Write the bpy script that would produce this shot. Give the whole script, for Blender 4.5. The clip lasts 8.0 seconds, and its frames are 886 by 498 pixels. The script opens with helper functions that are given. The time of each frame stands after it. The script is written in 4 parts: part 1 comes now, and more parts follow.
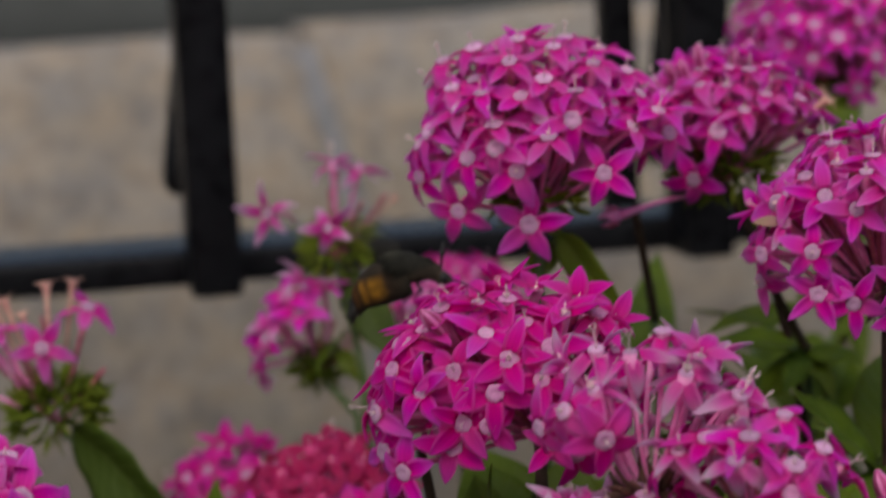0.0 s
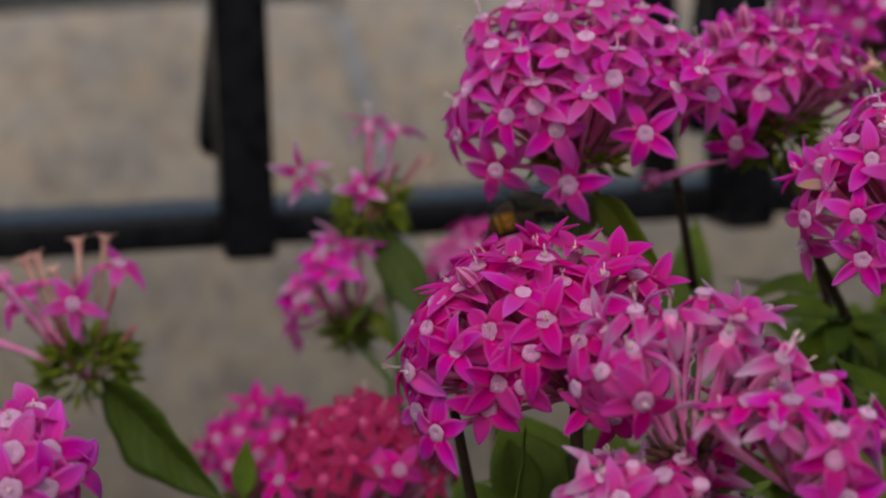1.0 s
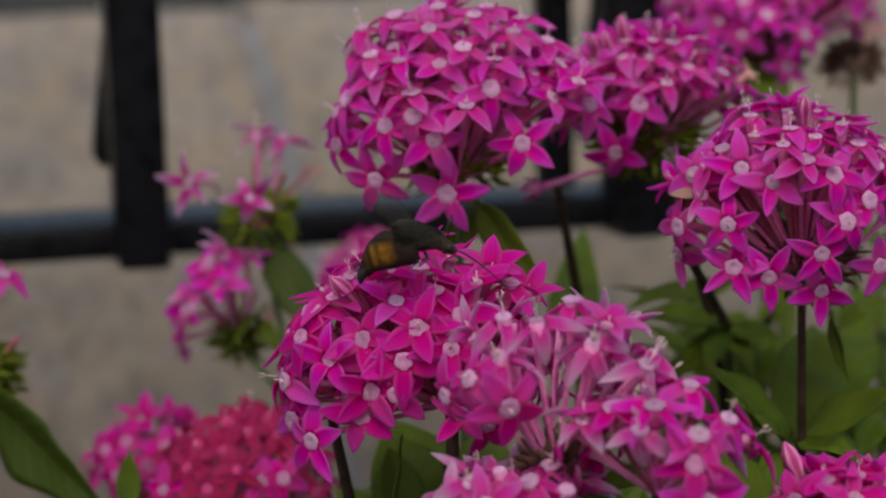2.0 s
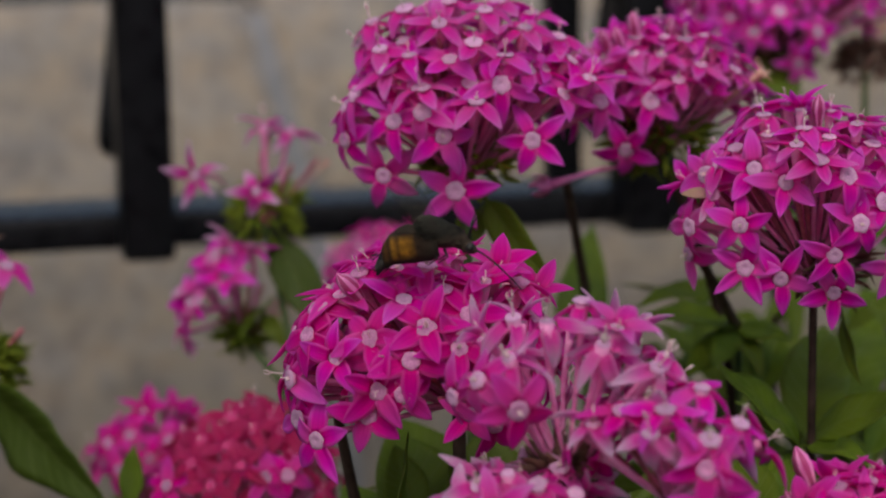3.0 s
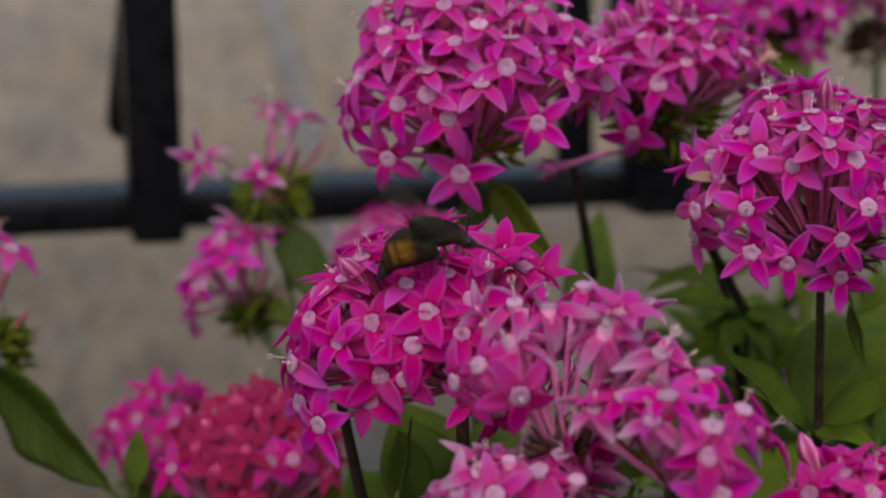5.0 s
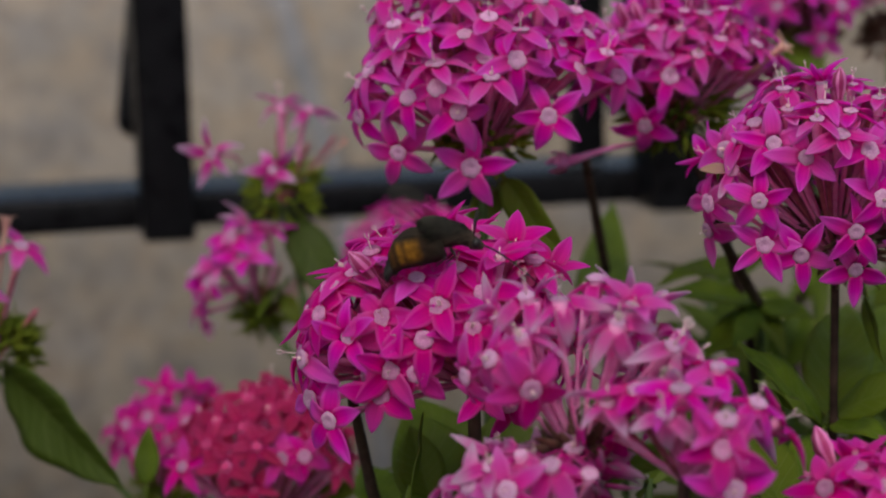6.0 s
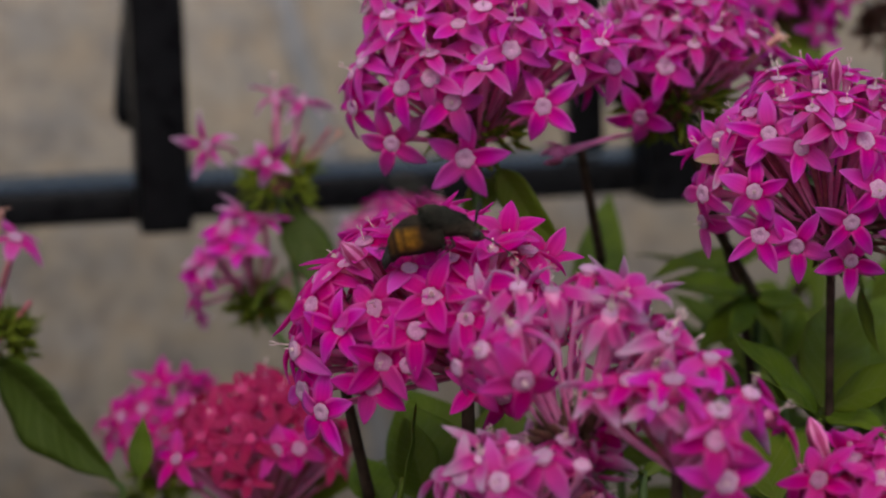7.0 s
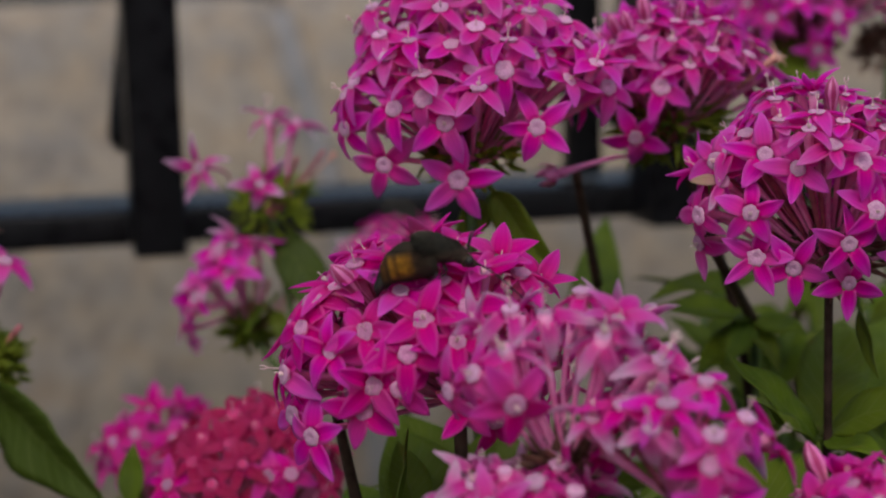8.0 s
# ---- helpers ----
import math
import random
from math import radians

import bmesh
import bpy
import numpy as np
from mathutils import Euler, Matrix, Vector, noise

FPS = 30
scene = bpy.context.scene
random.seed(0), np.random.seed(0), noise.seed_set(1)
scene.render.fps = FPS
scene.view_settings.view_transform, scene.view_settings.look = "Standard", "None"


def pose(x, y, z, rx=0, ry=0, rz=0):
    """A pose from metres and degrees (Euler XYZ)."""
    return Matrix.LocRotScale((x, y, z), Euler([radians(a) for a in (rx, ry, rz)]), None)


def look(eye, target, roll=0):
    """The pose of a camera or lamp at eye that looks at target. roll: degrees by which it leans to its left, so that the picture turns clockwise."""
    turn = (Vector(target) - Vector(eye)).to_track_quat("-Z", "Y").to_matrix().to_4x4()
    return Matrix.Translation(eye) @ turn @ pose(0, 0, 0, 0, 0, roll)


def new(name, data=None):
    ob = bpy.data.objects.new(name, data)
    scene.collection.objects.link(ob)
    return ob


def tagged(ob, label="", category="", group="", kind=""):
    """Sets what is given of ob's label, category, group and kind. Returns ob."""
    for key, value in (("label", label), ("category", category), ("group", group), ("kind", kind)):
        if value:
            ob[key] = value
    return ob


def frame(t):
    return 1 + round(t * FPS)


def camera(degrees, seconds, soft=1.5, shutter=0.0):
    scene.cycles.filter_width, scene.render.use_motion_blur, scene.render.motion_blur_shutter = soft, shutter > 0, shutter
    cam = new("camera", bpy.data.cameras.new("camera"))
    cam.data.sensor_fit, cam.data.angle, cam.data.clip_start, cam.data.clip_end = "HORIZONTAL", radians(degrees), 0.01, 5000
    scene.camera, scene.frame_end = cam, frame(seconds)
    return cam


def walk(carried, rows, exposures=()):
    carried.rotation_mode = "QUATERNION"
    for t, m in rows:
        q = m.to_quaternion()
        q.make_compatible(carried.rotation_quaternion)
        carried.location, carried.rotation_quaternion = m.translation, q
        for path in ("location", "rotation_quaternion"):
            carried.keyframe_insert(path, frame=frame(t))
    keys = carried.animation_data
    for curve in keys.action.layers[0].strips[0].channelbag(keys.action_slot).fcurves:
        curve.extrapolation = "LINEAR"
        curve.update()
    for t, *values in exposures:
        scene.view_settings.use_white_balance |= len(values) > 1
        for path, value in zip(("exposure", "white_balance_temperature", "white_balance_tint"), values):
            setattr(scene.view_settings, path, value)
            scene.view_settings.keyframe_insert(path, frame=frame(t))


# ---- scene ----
cam = camera(28.0, 8.0, 2.1, 0.4)
cam.data.dof.use_dof, cam.data.dof.focus_distance, cam.data.dof.aperture_fstop = True, 0.402, 10.5
# seconds, place in metres, yaw, pitch and roll in degrees
PATH = [
    (0, -0.0000, -0.0001, 0.6200, -0.000, -7.500, 2.600),
    (0.2, -0.0028, 0.0013, 0.6181, 0.436, -8.353, 2.494),
    (0.3, -0.0032, 0.0035, 0.6177, 0.663, -8.490, 2.412),
    (0.5, -0.0038, 0.0035, 0.6151, 0.849, -8.356, 2.263),
    (0.7, -0.0024, 0.0072, 0.6169, 0.994, -8.715, 2.340),
    (1, -0.0012, 0.0065, 0.6150, 1.176, -8.245, 1.810),
    (1.2, 0.0007, 0.0079, 0.6171, 1.207, -8.408, 1.965),
    (1.5, 0.0053, 0.0060, 0.6153, 0.344, -7.937, 1.692),
    (1.7, 0.0088, 0.0081, 0.6155, -0.748, -8.038, 1.752),
    (2, 0.0093, 0.0039, 0.6148, -1.393, -8.001, 1.620),
    (2.2, 0.0094, 0.0079, 0.6142, -1.444, -8.079, 1.866),
    (3.3, 0.0079, 0.0089, 0.6167, -1.158, -8.708, 0.878),
    (3.5, 0.0085, 0.0093, 0.6153, -1.155, -8.983, 0.937),
    (4, 0.0094, 0.0104, 0.6161, -1.218, -9.021, 0.886),
    (5.5, 0.0122, 0.0127, 0.6163, -0.313, -8.903, 1.258),
    (6, 0.0122, 0.0144, 0.6144, -0.244, -8.926, 1.429),
    (6.5, 0.0121, 0.0147, 0.6140, -0.245, -9.013, 1.517),
    (7, 0.0142, 0.0162, 0.6133, -0.175, -9.114, 1.436),
    (7.5, 0.0160, 0.0194, 0.6140, -0.185, -8.326, 1.540),
    (8, 0.0164, 0.0214, 0.6119, -0.123, -8.318, 1.515),
]
walk(cam, [(t, pose(x, y, z, 90 + pitch, roll, yaw)) for t, x, y, z, yaw, pitch, roll in PATH], [(0.0, -0.21), (8.0, -0.21)])

# ---- light: an overcast sky ----
world = bpy.data.worlds.new("world")
scene.world = world
world.use_nodes = True
wn = world.node_tree.nodes
sky = wn.new("ShaderNodeTexSky")
sky.sky_type, sky.sun_disc = "NISHITA", False
sky.sun_elevation, sky.sun_rotation = radians(52), radians(197)
sky.air_density, sky.dust_density = 1.0, 4.0
wn["Background"].inputs["Strength"].default_value = 0.125
world.node_tree.links.new(sky.outputs[0], wn["Background"].inputs["Color"])
sun_data = bpy.data.lights.new("sun", "SUN")
sun_data.energy, sun_data.angle, sun_data.color = 0.9, radians(30), (1.0, 0.97, 0.92)
sun = new("sun", sun_data)
sun.matrix_world = look((0.8, -2.2, 4.0), (0.0, 0.4, 0.5))


# ---- materials ----
def shader(name, rough=0.5, metal=0.0, spec=0.5):
    m = bpy.data.materials.new(name)
    m.use_nodes = True
    p = m.node_tree.nodes["Principled BSDF"]
    p.inputs["Roughness"].default_value, p.inputs["Metallic"].default_value = rough, metal
    p.inputs["Specular IOR Level"].default_value = spec
    return m, m.node_tree.nodes, m.node_tree.links, p


def ramp(nodes, stops):
    r = nodes.new("ShaderNodeValToRGB")
    while len(r.color_ramp.elements) < len(stops):
        r.color_ramp.elements.new(0.5)
    for e, (at, c) in zip(r.color_ramp.elements, stops):
        e.position, e.color = at, (*c, 1)
    return r


def noise_at(nodes, links, scale, detail=4.0, coord="Object"):
    tc = nodes.new("ShaderNodeTexCoord")
    n = nodes.new("ShaderNodeTexNoise")
    n.inputs["Scale"].default_value, n.inputs["Detail"].default_value = scale, detail
    links.new(tc.outputs[coord], n.inputs["Vector"])
    return n


def bumped(nodes, links, p, source, strength, distance):
    b = nodes.new("ShaderNodeBump")
    b.inputs["Strength"].default_value, b.inputs["Distance"].default_value = strength, distance
    links.new(source, b.inputs["Height"])
    links.new(b.outputs[0], p.inputs["Normal"])


def mix(nodes, links, kind, fac, a, b):
    m = nodes.new("ShaderNodeMix")
    m.data_type, m.blend_type = "RGBA", kind
    for sock, v in ((m.inputs[0], fac), (m.inputs[6], a), (m.inputs[7], b)):
        if hasattr(v, "links"):
            links.new(v, sock)
        else:
            sock.default_value = v if isinstance(v, float) else (*v, 1)
    return m.outputs[2]


def petal_material(name, root, body, tip, pale, stops=(0.15, 0.55, 1.0)):
    """Petal: deep at the throat, lighter to the tip, with fine lengthwise veins; each one a little paler or deeper."""
    m, n, l, p = shader(name, 0.5, 0.0, 0.10)
    tc = n.new("ShaderNodeTexCoord")
    sx = n.new("ShaderNodeSeparateXYZ")
    l.new(tc.outputs["Object"], sx.inputs[0])
    mr = n.new("ShaderNodeMapRange")
    mr.inputs["From Min"].default_value, mr.inputs["From Max"].default_value = 0.0, 0.0118
    l.new(sx.outputs["X"], mr.inputs["Value"])
    r = ramp(n, list(zip(stops, (root, body, tip))))
    l.new(mr.outputs[0], r.inputs[0])
    mp = n.new("ShaderNodeMapping")
    mp.inputs["Scale"].default_value = (60, 1500, 400)
    l.new(tc.outputs["Object"], mp.inputs[0])
    nz = n.new("ShaderNodeTexNoise")
    nz.inputs["Scale"].default_value, nz.inputs["Detail"].default_value = 1.0, 3.0
    l.new(mp.outputs[0], nz.inputs["Vector"])
    info = n.new("ShaderNodeObjectInfo")
    rr = n.new("ShaderNodeMapRange")
    rr.inputs["From Min"].default_value, rr.inputs["To Max"].default_value = 0.4, 0.24
    l.new(info.outputs["Random"], rr.inputs["Value"])
    c = mix(n, l, "MIX", rr.outputs[0], r.outputs[0], pale)
    vr = ramp(n, [(0.3, (0.86, 0.78, 0.86)), (0.7, (1.0, 1.0, 1.0))])
    l.new(nz.outputs[0], vr.inputs[0])
    c = mix(n, l, "MULTIPLY", 1.0, c, vr.outputs[0])
    su = n.new("ShaderNodeSeparateXYZ")
    l.new(tc.outputs["UV"], su.inputs[0])
    edge = n.new("ShaderNodeMath")
    edge.operation = "ABSOLUTE"
    l.new(su.outputs["Y"], edge.inputs[0])
    er = ramp(n, [(0.55, (0, 0, 0)), (1.0, (0.32, 0.32, 0.32))])
    l.new(edge.outputs[0], er.inputs[0])
    c = mix(n, l, "MIX", er.outputs[0], c, pale)
    l.new(c, p.inputs["Base Color"])
    thin = n.new("ShaderNodeBsdfTranslucent")
    l.new(c, thin.inputs["Color"])
    both = n.new("ShaderNodeMixShader")
    both.inputs[0].default_value = 0.57
    l.new(p.outputs[0], both.inputs[1])
    l.new(thin.outputs[0], both.inputs[2])
    l.new(both.outputs[0], n["Material Output"].inputs["Surface"])
    bumped(n, l, p, nz.outputs[0], 0.5, 0.0004)
    return m


def plain(name, dark, light, scale, rough=0.5, bump=0.2, depth=0.0005, spec=0.4, detail=4.0):
    m, n, l, p = shader(name, rough, 0.0, spec)
    nz = noise_at(n, l, scale, detail)
    r = ramp(n, [(0.3, dark), (0.72, light)])
    l.new(nz.outputs[0], r.inputs[0])
    info = n.new("ShaderNodeObjectInfo")
    hsv = n.new("ShaderNodeHueSaturation")
    mr = n.new("ShaderNodeMapRange")
    mr.inputs["To Min"].default_value, mr.inputs["To Max"].default_value = 0.78, 1.2
    l.new(info.outputs["Random"], mr.inputs["Value"])
    l.new(mr.outputs[0], hsv.inputs["Value"])
    l.new(r.outputs[0], hsv.inputs["Color"])
    l.new(hsv.outputs[0], p.inputs["Base Color"])
    bumped(n, l, p, nz.outputs[0], bump, depth)
    return m


PETAL = petal_material("magenta_petal", (0.87, 0.0, 0.33), (0.91, 0.0, 0.49), (0.91, 0.05, 0.66), (0.92, 0.32, 0.82))
PETAL_PINK = petal_material("pink_petal", (0.93, 0.0, 0.42), (0.96, 0.006, 0.68), (0.95, 0.16, 0.87), (0.94, 0.44, 0.92))
PETAL_PALE = petal_material("fading_petal", (0.90, 0.0, 0.44), (0.91, 0.10, 0.61), (0.88, 0.62, 0.82), (0.90, 0.70, 0.86), (0.10, 0.42, 0.78))
# some florets' own lilac; on upturned ones it stands in for sky sheen
PETAL_LILAC = petal_material("lilac_petal", (0.90, 0.01, 0.43), (0.92, 0.07, 0.62), (0.90, 0.34, 0.80), (0.92, 0.50, 0.86))
PETAL_RED = petal_material("coral_petal", (0.64, 0.012, 0.17), (0.66, 0.040, 0.18), (0.70, 0.065, 0.26), (0.72, 0.10, 0.34))
PETAL_CREAM = petal_material("withered_petal", (0.70, 0.34, 0.40), (0.74, 0.52, 0.36), (0.72, 0.56, 0.34), (0.76, 0.62, 0.48))
THROAT = plain("throat_down", (0.42, 0.14, 0.31), (0.60, 0.27, 0.46), 1500, 0.8, 0.2, 0.0003)
THROAT_LIGHT = plain("throat_pale", (0.49, 0.21, 0.41), (0.69, 0.40, 0.58), 1500, 0.8, 0.2, 0.0003)
THROAT_RED = plain("throat_pink", (0.50, 0.024, 0.14), (0.55, 0.05, 0.20), 1500, 0.8, 0.2, 0.0004)
TUBE = plain("corolla_tube", (0.78, 0.15, 0.46), (0.86, 0.36, 0.62), 300, 0.6, 0.2)
PEDICEL = plain("pedicel", (0.26, 0.05, 0.09), (0.44, 0.13, 0.16), 300, 0.7, 0.2)
STYLE = plain("style", (0.75, 0.50, 0.55), (0.88, 0.72, 0.70), 500, 0.6)
BUD = plain("bud", (0.66, 0.10, 0.40), (0.80, 0.34, 0.58), 350, 0.6)
bn, bl, bp = BUD.node_tree.nodes, BUD.node_tree.links, BUD.node_tree.nodes["Principled BSDF"]
btc, bsx, ang = bn.new("ShaderNodeTexCoord"), bn.new("ShaderNodeSeparateXYZ"), bn.new("ShaderNodeMath")
bl.new(btc.outputs["Object"], bsx.inputs[0])
ang.operation = "ARCTAN2"
bl.new(bsx.outputs["Y"], ang.inputs[0])
bl.new(bsx.outputs["X"], ang.inputs[1])
five, wav = bn.new("ShaderNodeMath"), bn.new("ShaderNodeMath")
five.operation, five.inputs[1].default_value, wav.operation = "MULTIPLY", 5.0, "COSINE"
bl.new(ang.outputs[0], five.inputs[0])
bl.new(five.outputs[0], wav.inputs[0])
seam = ramp(bn, [(0.0, (0.55, 0.22, 0.34)), (0.45, (1.0, 1.0, 1.0))])
bl.new(wav.outputs[0], seam.inputs[0])
bl.new(mix(bn, bl, "MULTIPLY", 1.0, bp.inputs["Base Color"].links[0].from_socket, seam.outputs[0]), bp.inputs["Base Color"])
WITHERED = plain("withered_bud", (0.56, 0.24, 0.22), (0.74, 0.50, 0.36), 300, 0.7)
STEM = plain("dark_stem", (0.022, 0.013, 0.011), (0.060, 0.036, 0.028), 250, 0.8, 0.4, 0.0005, 0.1)
STEM_BROWN = plain("brown_stem", (0.05, 0.032, 0.024), (0.11, 0.075, 0.055), 250, 0.8, 0.4, 0.0005, 0.1)
STEM_GREEN = plain("green_stem", (0.05, 0.09, 0.02), (0.10, 0.16, 0.04), 250, 0.6, 0.4)
CALYX = plain("calyx", (0.065, 0.105, 0.006), (0.20, 0.24, 0.020), 160, 0.7, 0.3, 0.0005, 0.15)
CALYX_BROWN = plain("calyx_brown", (0.08, 0.04, 0.03), (0.24, 0.12, 0.08), 200, 0.7, 0.3)


def leaf_material(name, low, high, lit):
    """Leaf: midrib and side veins as pale sunken lines along the blade."""
    m, n, l, p = shader(name, 0.48, 0.0, 0.22)
    tc = n.new("ShaderNodeTexCoord")
    sx = n.new("ShaderNodeSeparateXYZ")
    l.new(tc.outputs["UV"], sx.inputs[0])
    side = n.new("ShaderNodeMath")
    side.operation = "ABSOLUTE"
    l.new(sx.outputs["Y"], side.inputs[0])
    slope = n.new("ShaderNodeMath")
    slope.operation, slope.inputs[1].default_value = "MULTIPLY_ADD", -0.22
    l.new(side.outputs[0], slope.inputs[0])
    l.new(sx.outputs["X"], slope.inputs[2])
    freq = n.new("ShaderNodeMath")
    freq.operation, freq.inputs[1].default_value = "MULTIPLY", 56.0
    l.new(slope.outputs[0], freq.inputs[0])
    wave = n.new("ShaderNodeMath")
    wave.operation = "SINE"
    l.new(freq.outputs[0], wave.inputs[0])
    vein = ramp(n, [(0.90, (0, 0, 0)), (1.0, (1, 1, 1))])
    l.new(wave.outputs[0], vein.inputs[0])
    rib = ramp(n, [(0.0, (1, 1, 1)), (0.07, (0, 0, 0))])
    l.new(side.outputs[0], rib.inputs[0])
    both = mix(n, l, "LIGHTEN", 1.0, vein.outputs[0], rib.outputs[0])
    nz = noise_at(n, l, 90)
    r = ramp(n, [(0.3, low), (0.7, high)])
    l.new(nz.outputs[0], r.inputs[0])
    info = n.new("ShaderNodeObjectInfo")
    c = mix(n, l, "MIX", info.outputs["Random"], r.outputs[0], lit)
    half = n.new("ShaderNodeMath")
    half.operation, half.inputs[1].default_value = "MULTIPLY", 0.38
    l.new(both, half.inputs[0])
    c = mix(n, l, "MIX", half.outputs[0], c, (0.17, 0.22, 0.05))
    l.new(c, p.inputs["Base Color"])
    inv = n.new("ShaderNodeMath")
    inv.operation, inv.inputs[0].default_value = "SUBTRACT", 1.0
    l.new(both, inv.inputs[1])
    bumped(n, l, p, inv.outputs[0], 0.35, 0.0006)
    thin = n.new("ShaderNodeBsdfTranslucent")
    l.new(c, thin.inputs["Color"])
    pair = n.new("ShaderNodeMixShader")
    pair.inputs[0].default_value = 0.36
    l.new(p.outputs[0], pair.inputs[1])
    l.new(thin.outputs[0], pair.inputs[2])
    l.new(pair.outputs[0], n["Material Output"].inputs["Surface"])
    return m


LEAF = leaf_material("leaf", (0.062, 0.118, 0.008), (0.145, 0.225, 0.014), (0.125, 0.170, 0.012))
# the same leaf in darker greens, for two of the heads
LEAF_DARK = leaf_material("dark_leaf", (0.034, 0.066, 0.006), (0.070, 0.118, 0.010), (0.060, 0.095, 0.009))


def stone_material():
    m, n, l, p = shader("stone", 0.9, 0.0, 0.2)
    coarse, fine, grit = noise_at(n, l, 9, 5), noise_at(n, l, 60, 6), noise_at(n, l, 420, 2)
    r = ramp(n, [(0.25, (0.27, 0.235, 0.195)), (0.5, (0.355, 0.31, 0.26)), (0.75, (0.40, 0.365, 0.32))])
    l.new(coarse.outputs[0], r.inputs[0])
    r2 = ramp(n, [(0.30, (0.62, 0.62, 0.66)), (0.52, (1, 1, 1))])
    l.new(fine.outputs[0], r2.inputs[0])
    r3 = ramp(n, [(0.35, (0.72, 0.72, 0.72)), (0.6, (1.05, 1.04, 1.0))])
    l.new(grit.outputs[0], r3.inputs[0])
    blotch = noise_at(n, l, 34, 3)
    tint = ramp(n, [(0.34, (0.25, 0.245, 0.245)), (0.5, (0.36, 0.315, 0.260)), (0.66, (0.43, 0.335, 0.235))])
    l.new(blotch.outputs[0], tint.inputs[0])
    base = mix(n, l, "MIX", 0.52, r.outputs[0], tint.outputs[0])
    c = mix(n, l, "MULTIPLY", 1.0, base, r2.outputs[0])
    c = mix(n, l, "MULTIPLY", 0.6, c, r3.outputs[0])
    l.new(c, p.inputs["Base Color"])
    bumped(n, l, p, fine.outputs[0], 0.6, 0.006)
    return m


STONE = stone_material()
MORTAR = plain("mortar", (0.215, 0.22, 0.23), (0.29, 0.285, 0.29), 60, 0.9, 0.5, 0.003)
SOIL = plain("soil", (0.020, 0.014, 0.010), (0.075, 0.055, 0.040), 60, 0.95, 0.8, 0.01)
ASPHALT = plain("asphalt", (0.035, 0.037, 0.036), (0.070, 0.072, 0.070), 40, 0.9, 0.5, 0.004)
PLASTER_WALL = plain("grey_plaster", (0.055, 0.060, 0.055), (0.085, 0.090, 0.085), 2, 0.9, 0.2, 0.004)



def paint_material():
    m, n, l, p = shader("black_paint", 0.3, 0.0, 0.12)
    nz = noise_at(n, l, 120, 5)
    r = ramp(n, [(0.3, (0.006, 0.006, 0.007)), (0.75, (0.013, 0.013, 0.015))])
    l.new(nz.outputs[0], r.inputs[0])
    l.new(r.outputs[0], p.inputs["Base Color"])
    rr = ramp(n, [(0.3, (0.22, 0.22, 0.22)), (0.7, (0.42, 0.42, 0.42))])
    l.new(nz.outputs[0], rr.inputs[0])
    l.new(rr.outputs[0], p.inputs["Roughness"])
    bumped(n, l, p, nz.outputs[0], 0.15, 0.0006)
    return m


PAINT = paint_material()


# ---- mesh tools ----
def part(name, bm, material, parent=None, label=""):
    me = bpy.data.meshes.new(name)
    bm.normal_update()
    bm.to_mesh(me)
    bm.free()
    me.materials.append(material)
    for f in me.polygons:
        f.use_smooth = True
    ob = new(name, me)
    ob.parent = parent
    return tagged(ob, label)


def piece(name, mesh, parent, m):
    ob = new(name, mesh)
    ob.parent = parent
    ob.matrix_basis = m
    return ob


def thing(name, place, label, category, group="", kind=""):
    ob = new(name)
    ob.empty_display_size = 0.02
    ob.location = place
    return tagged(ob, label, category, group, kind)


def tube(bm, points, radii, sides=8):
    """A round tube of varying radius along points, closed at both ends."""
    points = [Vector(p) for p in points]
    if not isinstance(radii, (list, tuple)):
        radii = [radii] * len(points)
    rings, side = [], None
    for i, p in enumerate(points):
        way = (points[min(i + 1, len(points) - 1)] - points[max(i - 1, 0)]).normalized()
        if side is None:
            side = way.orthogonal().normalized()
        side = (side - way * side.dot(way)).normalized()
        other = way.cross(side)
        rings.append([bm.verts.new(p + radii[i] * (math.cos(a) * side + math.sin(a) * other)) for a in (2 * math.pi * k / sides for k in range(sides))])
    for a, b in zip(rings, rings[1:]):
        for k in range(sides):
            bm.faces.new((a[k], a[(k + 1) % sides], b[(k + 1) % sides], b[k]))
    bm.faces.new(rings[0][::-1])
    bm.faces.new(rings[-1])
    return bm


def bezier(a, b, c, d, n):
    out = []
    for i in range(n + 1):
        t = i / n
        out.append((1 - t) ** 3 * a + 3 * t * (1 - t) ** 2 * b + 3 * t * t * (1 - t) * c + t ** 3 * d)
    return out


